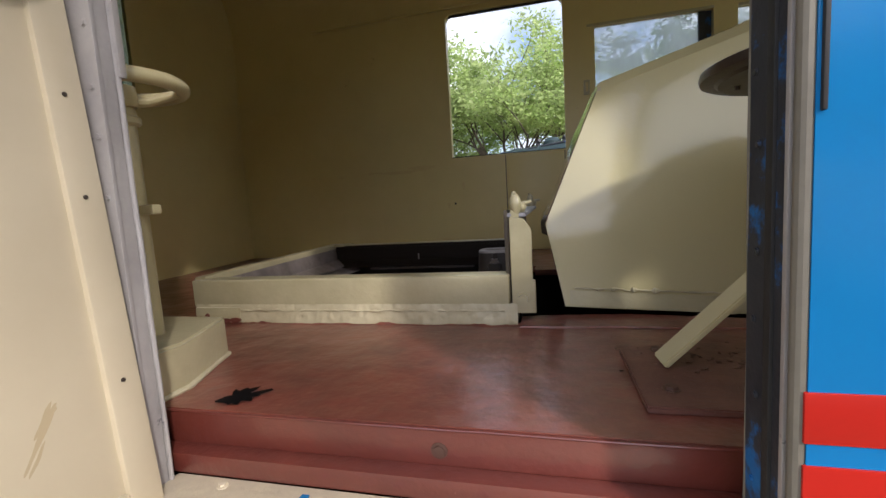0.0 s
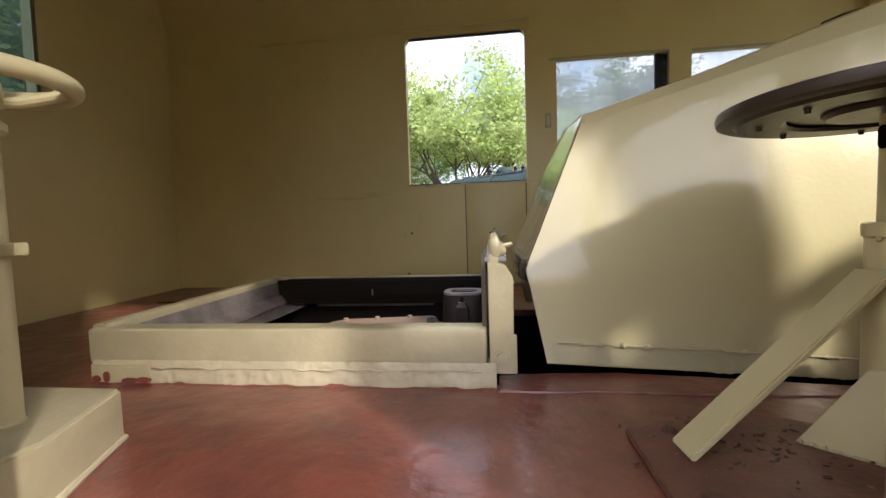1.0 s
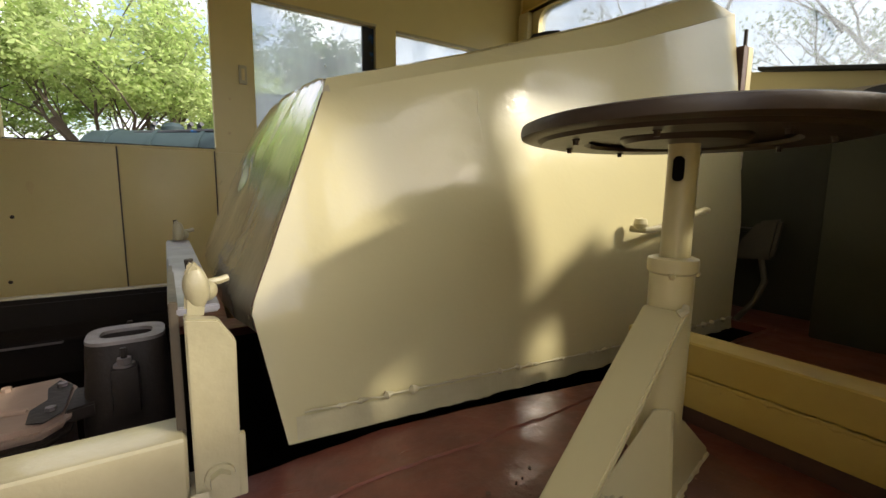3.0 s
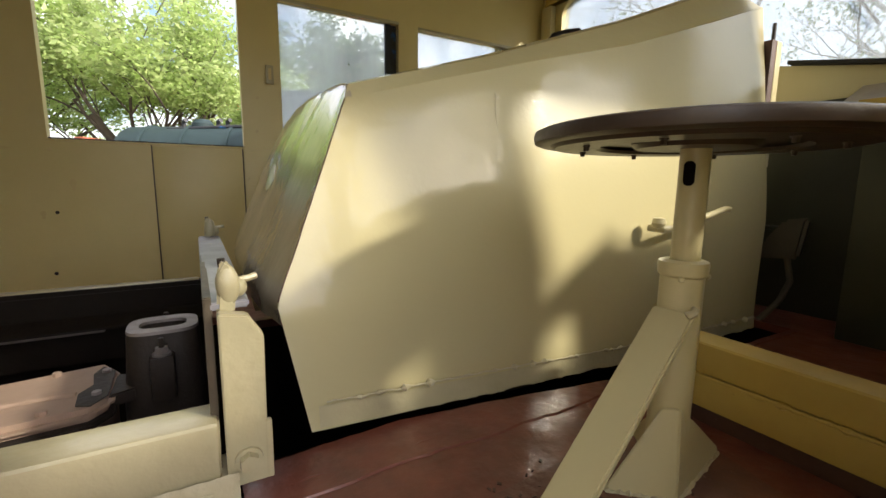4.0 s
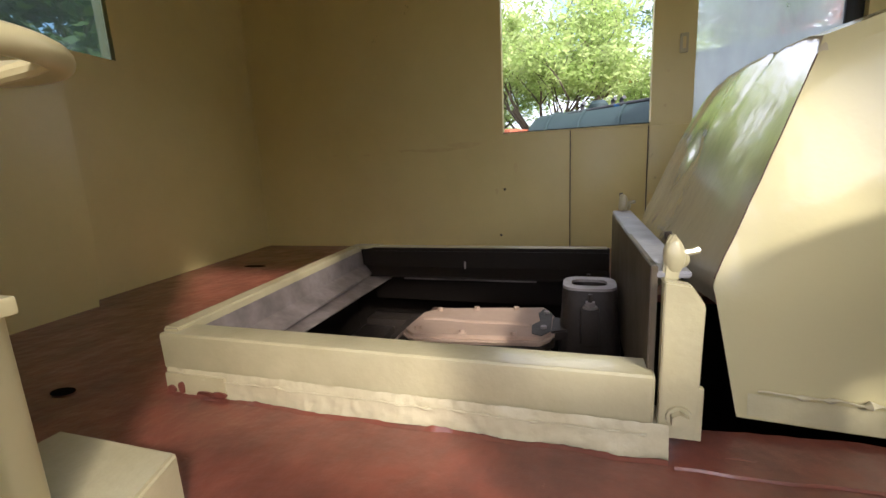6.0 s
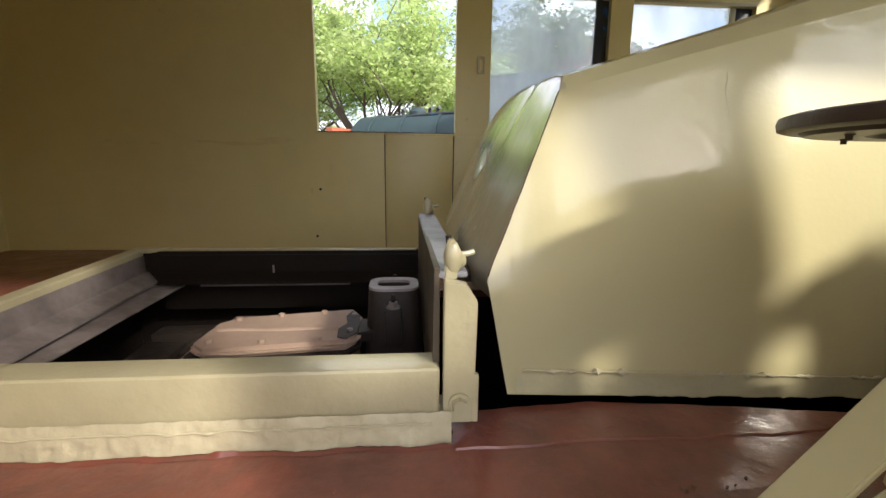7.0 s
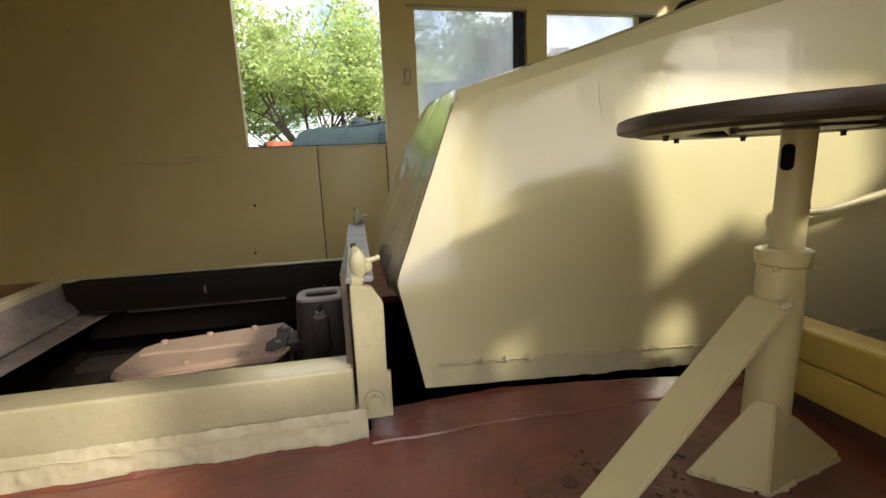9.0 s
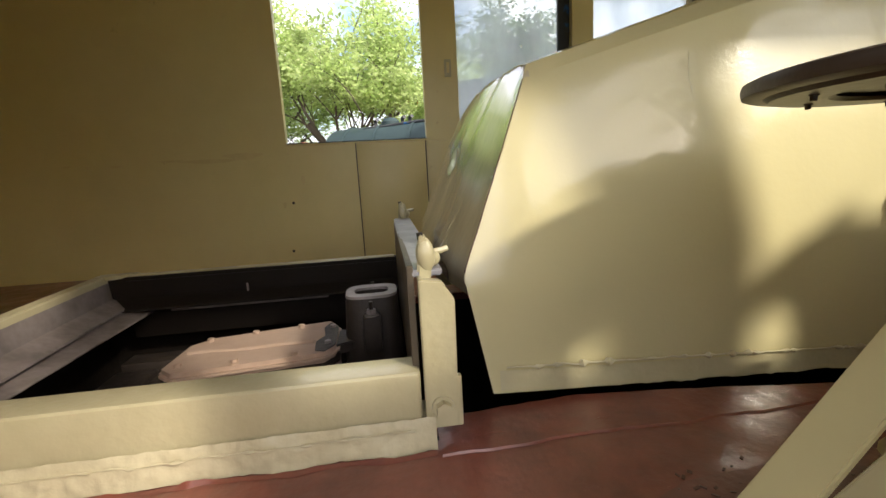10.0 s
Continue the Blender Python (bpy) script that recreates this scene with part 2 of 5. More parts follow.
dull_cream = material("weathered_dull_cream", (0.17, 0.155, 0.12), (0.10, 0.09, 0.07), rough=0.5, rough2=0.7, scale=12, fine=60, bump=0.3)
# green-grey taken down so the front corner's shade sits in the colour
dash_shade_green = material("green_grey_paint_with_shade", (0.034, 0.035, 0.018), (0.020, 0.021, 0.012), rough=0.4, rough2=0.6, scale=4, fine=40, bump=0.15)
# pale pedal colour lowered to carry the dimness of the corner
pedal_shade_paint = material("pale_paint_with_shade", (0.085, 0.072, 0.045), (0.05, 0.043, 0.028), rough=0.5, rough2=0.7, scale=9, fine=60, bump=0.3)
silver = material("worn_silver_paint", (0.50, 0.46, 0.42), (0.30, 0.26, 0.23), rough=0.25, rough2=0.5, scale=9, fine=60, bump=0.3, metal=0.4)
teal = material("weathered_green_boiler_paint", (0.013, 0.032, 0.036), (0.035, 0.062, 0.066), rough=0.6, rough2=0.8, scale=2, fine=20, bump=0.1)
rust_red = material("rusted_red_paint", (0.35, 0.10, 0.05), (0.22, 0.07, 0.04), rough=0.6, scale=3)
glass = dirty_glass("dusty_window_glass", 0.40, (0.88, 0.93, 0.98))
screen_glass = dirty_glass("hazy_windscreen_glass", 0.25, (0.62, 0.67, 0.71), (0.66, 0.71, 0.74))
rear_glass = dirty_glass("dark_tinted_rear_glass", 0.06, (0.4, 0.5, 0.5), (0.50, 0.58, 0.58))
clear_glass = dirty_glass("thinly_dusty_glass", 0.05, (0.85, 0.86, 0.84), (0.93, 0.94, 0.92), 1.12)
leaf_light = leaf_material("light_green_leaf", (0.31, 0.43, 0.13), (0.50, 0.60, 0.25))
leaf_dark = leaf_material("mid_green_leaf", (0.11, 0.18, 0.07), (0.20, 0.29, 0.11))
leaf_orange = leaf_material("orange_flower", (0.55, 0.08, 0.02), (0.60, 0.16, 0.03))
bark = material("grey_brown_bark", (0.12, 0.095, 0.075), (0.07, 0.055, 0.045), rough=0.8, rough2=0.95, scale=6, fine=30, bump=0.7)
earth = material("dry_earth_and_grass", (0.16, 0.13, 0.075), (0.085, 0.10, 0.04), rough=0.9, rough2=1.0, scale=0.6, fine=6, bump=0.6)


# ---- mesh helpers ----
def mesh_object(name, bm, mat, smooth=None):
    bmesh.ops.recalc_face_normals(bm, faces=bm.faces)
    me = bpy.data.meshes.new(name)
    bm.to_mesh(me)
    bm.free()
    me.materials.append(mat)
    if smooth:
        for p in me.polygons:
            p.use_smooth = True
        me.set_sharp_from_angle(angle=radians(smooth))
    return new(name, me)


def part(name, bm, mat, parent, label="", smooth=29):
    ob = mesh_object(name, bm, mat, smooth)
    ob.parent = parent
    return tagged(ob, label)


def thing(name, label, category, group="", kind=""):
    return tagged(new(name), label, category, group, kind)


def box(x0, x1, y0, y1, z0, z1, bevel=0.004, bm=None, segs=2):
    bm = bm or bmesh.new()
    made = bmesh.ops.create_cube(bm, size=1.0, matrix=Matrix.Translation(((x0 + x1) / 2, (y0 + y1) / 2, (z0 + z1) / 2))
                                 @ Matrix.Diagonal((x1 - x0, y1 - y0, z1 - z0, 1)))["verts"]
    if bevel:
        edges = list({e for v in made for e in v.link_edges})
        bmesh.ops.bevel(bm, geom=edges, offset=min(bevel, 0.45 * min(x1 - x0, y1 - y0, z1 - z0)), segments=segs, affect="EDGES", profile=0.6)
    return bm


def prism(points, axis, a, b, bevel=0.003, bm=None):
    """A flat outline, given in the two other axes in order, drawn out along axis from a to b."""
    bm = bm or bmesh.new()

    def at(p, v):
        return {"x": (v, p[0], p[1]), "y": (p[0], v, p[1]), "z": (p[0], p[1], v)}[axis]
    low = [bm.verts.new(at(p, a)) for p in points]
    high = [bm.verts.new(at(p, b)) for p in points]
    bm.faces.new(low), bm.faces.new(high)
    k = len(points)
    for i in range(k):
        bm.faces.new((low[i], low[(i + 1) % k], high[(i + 1) % k], high[i]))
    if bevel:
        bmesh.ops.bevel(bm, geom=list({e for v in low + high for e in v.link_edges}), offset=bevel, segments=2, affect="EDGES")
    return bm


def tube(points, radius, sides=14, bm=None, closed=False, ends=True):
    """A round bar along the points; radius may be one number or one for each point."""
    bm = bm or bmesh.new()
    pts = [Vector(p) for p in points]
    k = len(pts)
    radii = radius if isinstance(radius, (list, tuple)) else [radius] * k
    rings, side = [], None
    for i, p in enumerate(pts):
        ahead = (pts[(i + 1) % k] - pts[i - 1]) if closed or 0 < i < k - 1 else (pts[1] - pts[0] if i == 0 else pts[-1] - pts[-2])
        ahead.normalize()
        if side is None:
            side = ahead.orthogonal().normalized()
        side = (side - ahead * side.dot(ahead)).normalized()
        up = ahead.cross(side)
        rings.append([bm.verts.new(p + radii[i] * (math.cos(2 * math.pi * j / sides) * side + math.sin(2 * math.pi * j / sides) * up)) for j in range(sides)])
    for i in range(k if closed else k - 1):
        a, b = rings[i], rings[(i + 1) % k]
        for j in range(sides):
            bm.faces.new((a[j], a[(j + 1) % sides], b[(j + 1) % sides], b[j]))
    if ends and not closed:
        bm.faces.new(rings[0]), bm.faces.new(rings[-1])
    return bm


def lathe(profile, centre, sides=40, bm=None):
    """A turned shape round the upright axis through centre; profile: rows of radius and height."""
    bm = bm or bmesh.new()
    rings = []
    for r, z in profile:
        if r < 1e-5:
            rings.append([bm.verts.new((centre[0], centre[1], centre[2] + z))])
        else:
            rings.append([bm.verts.new((centre[0] + r * math.cos(2 * math.pi * j / sides), centre[1] + r * math.sin(2 * math.pi * j / sides), centre[2] + z)) for j in range(sides)])
    for a, b in zip(rings, rings[1:]):
        for j in range(sides):
            f = [a[j % len(a)], a[(j + 1) % len(a)], b[(j + 1) % len(b)], b[j % len(b)]]
            f = [v for i, v in enumerate(f) if v not in f[:i]]
            if len(f) > 2:
                bm.faces.new(f)
    return bm


def hexbolt(name, place, way, r, h, mat, parent, label=""):
    bm = bmesh.new()
    turn = Vector(way).to_track_quat("Z", "Y").to_matrix().to_4x4()
    m = Matrix.Translation(place) @ turn
    bmesh.ops.create_cone(bm, cap_ends=True, segments=16, radius1=r * 1.35, radius2=r * 1.3, depth=h * 0.3, matrix=m @ Matrix.Translation((0, 0, h * 0.15)))
    bmesh.ops.create_cone(bm, cap_ends=True, segments=6, radius1=r, radius2=r * 0.94, depth=h * 0.8, matrix=m @ Matrix.Translation((0, 0, h * 0.6)))
    return part(name, bm, mat, parent, label, 30)


def holed(us, vs, holes, make, d0, d1):
    """A slab between d0 and d1 cut by rectangles (u0, u1, v0, v1); make turns u, v, d into a place."""
    us = sorted({*us, *[h[0] for h in holes], *[h[1] for h in holes]})
    vs = sorted({*vs, *[h[2] for h in holes], *[h[3] for h in holes]})

    def solid(i, j):
        if not (0 <= i < len(us) - 1 and 0 <= j < len(vs) - 1):
            return False
        u, v = (us[i] + us[i + 1]) / 2, (vs[j] + vs[j + 1]) / 2
        return not any(h[0] < u < h[1] and h[2] < v < h[3] for h in holes)
    bm = bmesh.new()
    grid = {}

    def vert(i, j, d):
        if (i, j, d) not in grid:
            grid[i, j, d] = bm.verts.new(make(us[i], vs[j], (d0, d1)[d]))
        return grid[i, j, d]
    for i in range(len(us) - 1):
        for j in range(len(vs) - 1):
            if not solid(i, j):
                continue
            for d in (0, 1):
                bm.faces.new([vert(i, j, d), vert(i + 1, j, d), vert(i + 1, j + 1, d), vert(i, j + 1, d)])
            for di, dj, a, b in ((-1, 0, (0, 0), (0, 1)), (1, 0, (1, 0), (1, 1)), (0, -1, (0, 0), (1, 0)), (0, 1, (0, 1), (1, 1))):
                if not solid(i + di, j + dj):
                    bm.faces.new([vert(i + a[0], j + a[1], 0), vert(i + b[0], j + b[1], 0), vert(i + b[0], j + b[1], 1), vert(i + a[0], j + a[1], 1)])
    return bm


def roughen(bm, amount, scale, seed=0.0, cuts=0):
    if cuts:
        bmesh.ops.subdivide_edges(bm, edges=list(bm.edges), cuts=cuts, use_grid_fill=True)
    for v in bm.verts:
        v.co += amount * noise.noise_vector(v.co * scale + Vector((seed, seed, seed)))
    return bm


# ---- outside: ground, distance ----
GROUND = -1.25
bm = bmesh.new()
bmesh.ops.create_grid(bm, x_segments=60, y_segments=60, size=400)
for v in bm.verts:
    v.co.z = GROUND + 0.05 * noise.noise(v.co * 0.2)
tagged(mesh_object("ground", bm, earth), "dry earth with patches of grass round the engine", "ground", kind="structure")

# ---- cab structure ----
YF, YN, TOP = 3.44, 0.80, 2.35          # far wall, near wall, ceiling


def left_x(y):
    return -2.19 + (YF - y) * 0.098


WIN1, WIN2, WIN3 = (-0.375, 0.45, 0.707, 1.738), (0.657, 1.377, 0.70, 1.509), (1.514, 2.30, 0.70, 1.50)
wall_far = tagged(mesh_object("wall_far", holed((-2.35, 2.66), (-0.9, 2.40), (WIN1, WIN2, WIN3), lambda u, v, d: (u, d, v), YF, YF + 0.06), cream_wall),
                  "cream enamelled sheet-steel cab wall with three window openings", "wall", kind="structure")
DOOR = (-0.372, 0.62, -0.125, 1.71)
NEAR2, NEAR3 = (0.66, 1.475, 0.73, 1.56), (1.742, 2.54, 0.73, 1.56)
wall_near = tagged(mesh_object("wall_near", holed((-2.35, 2.66), (-0.9, 2.40), (DOOR, NEAR2, NEAR3), lambda u, v, d: (u, d, v), 0.776, YN), cream_wall),
                   "cream enamelled sheet-steel cab wall with a doorway", "wall", kind="structure")
LEFTWIN = (1.05, 2.37, 1.115, 1.76)
wall_left = tagged(mesh_object("wall_left", holed((0.80, 3.44), (-0.9, 2.40), (LEFTWIN,), lambda u, v, d: (left_x(u) + d, u, v), -0.06, 0.0), cream_wall),
                   "cream enamelled rear cab wall with a small window", "wall", kind="structure")
part("panel", prism([(0.80, 0.0), (1.995, 0.0), (2.03, 0.30), (2.03, 1.0), (0.80, 1.0)], "x", -0.006, 0.0, 0.001), cream_wall, wall_left).matrix_basis = (
    Matrix.Translation((left_x(0) + 0.009, 0, 0)) @ Matrix.Shear("XZ", 4, (0, 0)) @ Matrix(((1, -0.098, 0, 0), (0, 1, 0, 0), (0, 0, 1, 0), (0, 0, 0, 1))))
XF = 2.56
SCREEN = (1.05, 3.24, 0.99, 1.80)
wall_front = tagged(mesh_object("wall_front", holed((0.80, 3.44), (-0.9, 2.40), (SCREEN,), lambda u, v, d: (d, u, v), XF, XF + 0.07), cream_wall),
                    "cream front cab wall with a wide windscreen opening", "wall", kind="structure")

# ceiling: curved coves along both sides and a flat crown
bm = bmesh.new()
rows = []
outline = []
for k in range(15):
    a = math.pi / 2 * k / 14
    outline.append((YF - 0.55 * (1 - math.cos(a)), 1.84 + 0.50 * math.sin(a)))
outline += [(y + 0.0, z) for y, z in [(YF - 0.55 - (YF - YN - 1.1) * f, TOP - 0.01 + 0.03 * math.sin(math.pi * f)) for f in (0.25, 0.5, 0.75)]]
outline += [(YN + YF - y, z) for y, z in outline[:15][::-1]]
for x in (-2.33, -1.0, 0.3, 1.5, 2.64):
    rows.append([[bm.verts.new((x, y, z + o)) for y, z in outline] for o in (0, 0.03)])
for a, b in zip(rows, rows[1:]):
    for s in (0, 1):
        for i in range(len(outline) - 1):
            bm.faces.new((a[s][i], a[s][i + 1], b[s][i + 1], b[s][i]))
ceiling = tagged(mesh_object("ceiling", bm, cream_wall, 60), "cream barrel-shaped cab roof lining with coved sides", "ceiling", kind="structure")

# floor with the hatch and the hood's pit cut out
floor = tagged(mesh_object("floor", holed((-2.30, 2.60), (0.87, 3.44), ((-0.94, 0.24, 1.50, 2.62), (0.24, 2.10, 1.46, 2.50)),
                                          lambda u, v, d: (u, v, d), -0.03, 0.0), red_floor),
               "worn glossy red-oxide painted steel cab floor", "floor", kind="structure")
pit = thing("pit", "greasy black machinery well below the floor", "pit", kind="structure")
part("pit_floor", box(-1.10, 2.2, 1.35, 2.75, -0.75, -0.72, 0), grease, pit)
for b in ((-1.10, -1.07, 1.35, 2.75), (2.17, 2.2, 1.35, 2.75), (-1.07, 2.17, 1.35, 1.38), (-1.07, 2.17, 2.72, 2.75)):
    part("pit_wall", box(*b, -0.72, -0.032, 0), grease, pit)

# floor holes and the torn patch beside the doorway
hole = thing("floor_hole", "ragged black hole rusted through the red floor", "hole", kind="structure")
bm = bmesh.new()
ring = []
for k in range(34):
    a = 2 * math.pi * k / 34
    r = 0.030 * (1 + 0.9 * noise.noise(Vector((math.cos(a) * 2.3, math.sin(a) * 2.3, 3.1)))) + (0.028 if k in (3, 4) else 0)
    ring.append(bm.verts.new((-0.305 + r * 1.25 * math.cos(a), 0.925 + r * math.sin(a) * 1.3, 0.0035)))
bm.faces.new(ring)
part("opening", bm, black, hole)
for x, y, rx, ry in ((-1.766, 2.775, 0.075, 0.028), (-1.21, 1.402, 0.036, 0.022)):
    bm = bmesh.new()
    bm.faces.new([bm.verts.new((x + rx * math.cos(2 * math.pi * k / 24), y + ry * math.sin(2 * math.pi * k / 24), 0.0035)) for k in range(24)])
    tagged(mesh_object("drain_hole", bm, black), "small dark oval drain hole in the red floor", "hole", kind="structure")

# ---- doorway ----
sill = thing("door_sill", "red riser and flaking cream sill of the doorway", "sill", kind="structure")
part("riser", roughen(box(-0.45, 0.66, 0.862, 0.884, -0.068, -0.002, 0.004), 0.0015, 30), red_sill, sill)
part("edge_lip", roughen(tube([(-0.44 + 0.0733 * k, 0.863, -0.003) for k in range(16)], 0.0028, 8), 0.0018, 40), red_sill, sill, "chipped worn edge")
part("ledge", roughen(box(-0.45, 0.66, 0.822, 0.864, -0.105, -0.066, 0.006), 0.001, 20), red_sill, sill)
part("sill_plate", roughen(box(-0.371, 0.577, 0.55, 0.823, -0.16, -0.104, 0.006), 0.0015, 25), sill_mat, sill, "flaking cream and blue paint")
for k in range(3):
    part("nail_scar", box(-0.09 + 0.15 * k, -0.076 + 0.15 * k, 0.785, 0.80, -0.105, -0.101, 0.001), blue, sill, "chip of blue paint")
hexbolt("bolt", (-0.25, 0.80, -0.104), (0, 0, 1), 0.008, 0.006, sill_mat, sill)
hexbolt("bolt", (0.14, 0.861, -0.040), (0, -1, 0), 0.011, 0.005, rust_plate, sill, "rusty bolt head")

jamb = thing("door_jamb", "dark chipped steel jamb strip beside the blue body side", "door frame", kind="structure")
part("reveal", roughen(prism([(0.572, 0.701), (0.5805, 0.701), (0.5805, 0.773), (0.577, 0.779), (0.562, 0.779)], "z", -0.125, 1.71, 0.002), 0.0006, 20), dark_steel, jamb, "blue-black chipped steel")
part("inner_edge", roughen(tube([(0.566, 0.778, -0.12 + 0.11 * k) for k in range(17)], 0.0045, 8), 0.002, 25), dull_cream, jamb)
part("outer_edge", tube([(0.577, 0.693, -0.3), (0.577, 0.693, 1.71)], 0.0085, 12), dull_cream, jamb, "narrow cream edge")
part("seal", roughen(box(0.5645, 0.571, 0.726, 0.742, -0.12, 1.70, 0.002), 0.0012, 14), rubber, jamb, "perished black rubber seal")
part("edge_strip", roughen(box(0.5690, 0.574, 0.703, 0.711, -0.12, 1.70, 0.001), 0.001, 18), galv, jamb, "scraped grey edge strip")
for z in (0.02, 0.13, 0.22, 0.30, 0.42, 0.50, 0.58, 0.66):
    hexbolt("rivet", (0.5645, 0.760 + 0.005 * math.sin(z * 40), z), (-1, 0, 0), 0.004, 0.003, dark_steel, jamb)
jamb = thing("door_jamb", "worn grey steel jamb strip beside the open door", "door frame", kind="structure")
part("reveal", roughen(box(-0.50, -0.366, 0.768, 0.776, -0.125, 1.71, 0.002), 0.0008, 20), galv, jamb, "scraped grey steel")
part("inner_edge", roughen(tube([(-0.366, 0.803, -0.12 + 0.11 * k) for k in range(17)], 0.0045, 8), 0.002, 25), galv, jamb)
part("reveal_face", roughen(box(-0.3735, -0.3695, 0.777, 0.802, -0.12, 1.70, 0.001), 0.0006, 20), galv, jamb)
part("inner_strip", box(-0.372, -0.357, 0.800, 0.812, 0.62, 1.64, 0.002), galv, jamb)
for z in (0.28, 0.42, 0.52, 0.60, 0.70):
    hexbolt("rivet", (-0.382, 0.768, z), (0, -1, 0), 0.005, 0.003, galv, jamb)

# blue body side outside
body = thing("body_side", "bright blue engine body side with two red bands", "body panel", kind="structure")
part("panel", box(0.5815, 2.70, 0.684, 0.774, 1.66, 2.42, 0.004), blue, body)
part("panel", holed((0.5815, 2.70), (-0.75, 1.66), (NEAR2, NEAR3), lambda u, v, d: (u, d, v), 0.684, 0.774), blue, body)
part("panel", box(-2.40, -0.50, 0.684, 0.774, -0.75, 2.42, 0.004), blue, body)
part("panel", box(-0.50, 0.5815, 0.684, 0.774, 1.715, 2.42, 0.004), blue, body)
for z0, z1 in ((0.112, 0.166), (0.005, 0.088)):
    part("red_band", roughen(box(0.578, 2.70, 0.6815, 0.690, z0, z1, 0.001), 0.0004, 60), red_band, body, "red painted band")
part("gasket", roughen(box(0.5845, 0.5895, 0.679, 0.690, 0.44, 0.64, 0.002), 0.002, 30), rubber, body, "black rubber strip")
part("roof_shell", box(-2.40, 2.70, 0.64, 3.52, 2.42, 2.46, 0.01), blue, body)
part("skirt", box(-2.40, 2.70, 0.70, 3.50, -0.9, -0.80, 0.01), dark_steel, body)

# open door leaf, swung out square to the side and sagging on its hinges
door = thing("door_1", "open cream steel door leaf with a raised border", "door", kind="structure")
part("leaf", box(-0.62, 0.0, -0.009, 0.009, -0.12, 1.60, 0.004), door_cream, door)
for b in ((-0.055, 0.001, -0.121, 1.60), (-0.62, -0.055, -0.121, -0.06), (-0.62, -0.56, -0.06, 1.60), (-0.56, -0.055, 1.53, 1.60)):
    part("border", box(b[0], b[1], -0.019, 0.019, b[2], b[3], 0.006), door_cream, door)
for z in (0.12, 0.42, 0.58):
    hexbolt("screw", (-0.03, -0.018, z), (0, -1, 0), 0.004, 0.003, iron, door)
part("handle", tube([(-0.075, -0.014, 0.76), (-0.075, -0.05, 0.76), (-0.085, -0.055, 0.755), (-0.16, -0.055, 0.745)], 0.013), black, door, "black lever handle")
part("handle_plate", box(-0.16, -0.06, -0.018, -0.013, 0.735, 0.86, 0.003), iron, door)
for k, (dx, dz, w, h) in enumerate(((-0.150, 0.085, 0.005, 0.040), (-0.142, 0.108, 0.004, 0.022), (-0.158, 0.060, 0.003, 0.020), (-0.128, 0.118, 0.005, 0.007))):
    part("scuff", prism([(dx + w * math.cos(a) * (1 + 0.4 * math.sin(3 * a + k)) + h * 0.66 * math.sin(a), dz + h * math.sin(a)) for a in [2 * math.pi * j / 18 for j in range(18)]], "y", -0.0091 - 0.00005 * k, -0.0088, 0), door_scuff, door, "brownish scuff")
door.matrix_basis = Matrix.Translation((-0.361, 0.757, 0.0)) @ pose(0, 0, 0, -4.5, 0, 90)

# ---- windows ----
window = thing("window_1", "open sliding window with no pane, rounded upper corners", "window", kind="structure")
for x, s in ((WIN1[0], 1), (WIN1[1], -1)):
    pts = [(x - 0.001 * s, WIN1[3] + 0.001)] + [(x + s * (0.05 - 0.05 * math.sin(a)), WIN1[3] - 0.05 + 0.05 * math.cos(a)) for a in [math.pi / 2 * k / 6 for k in range(7)]]
    part("corner", prism(pts, "y", YF + 0.002, YF + 0.058, 0), cream_wall, window)
part("window_sill", box(WIN1[0] - 0.01, WIN1[1], YF - 0.004, YF + 0.064, WIN1[2] - 0.008, WIN1[2] + 0.003, 0.002), cream_wall, window)
part("gasket", box(WIN1[0], WIN1[1], YF + 0.010, YF + 0.030, WIN1[2] + 0.003, WIN1[2] + 0.010, 0.002), rubber, window, "dark rubber strip")
part("track", box(WIN1[0] + 0.02, WIN1[1] - 0.01, YF + 0.02, YF + 0.04, WIN1[3] - 0.014, WIN1[3] - 0.002, 0.002), dark_steel, window, "dark metal track")
part("drip_rail", tube([(-1.45, YF - 0.012, 1.768), (-0.40, YF - 0.014, 1.778), (0.48, YF - 0.014, 1.800)], 0.011, 10), cream_wall, window)
part("rail_stop", box(0.475, 0.495, YF - 0.02, YF, 1.70, 1.815, 0.003), cream_wall, window)

for name, win, stile in (("window_2", WIN2, 1.295), ("window_3", WIN3, 2.146)):
    w = thing(name, "sliding window with a dusty hazy glass pane", "window", kind="structure")
    part("pane", box(win[0] + 0.004, stile, YF + 0.030, YF + 0.035, win[2] + 0.004, win[3] - 0.004, 0), glass, w, "dusty glass").visible_shadow = False
    part("stile", box(stile, stile + 0.035, YF + 0.018, YF + 0.048, win[2] + 0.004, win[3] - 0.004, 0.003), cream_worn if name == "window_3" else dark_steel, w)
    part("channel", box(stile + 0.035, win[1] - 0.003, YF + 0.03, YF + 0.056, win[2] + 0.004, win[3] - 0.004, 0.003), dark_steel, w, "dark empty channel")
    part("rail", roughen(box(win[0] - 0.05 * (name == "window_2"), win[1], YF - 0.008, YF + 0.002, win[3] - 0.004, win[3] + 0.012, 0.002), 0.001, 30), cream_worn, w)
catch = thing("window_catch", "small cream rectangular catch plate on the pillar", "catch")
part("plate", box(0.578, 0.618, YF - 0.014, YF, 1.060, 1.158, 0.005), cream_worn, catch)
part("slot", box(0.590, 0.606, YF - 0.0165, YF - 0.013, 1.08, 1.14, 0.002), cream_scuff, catch)

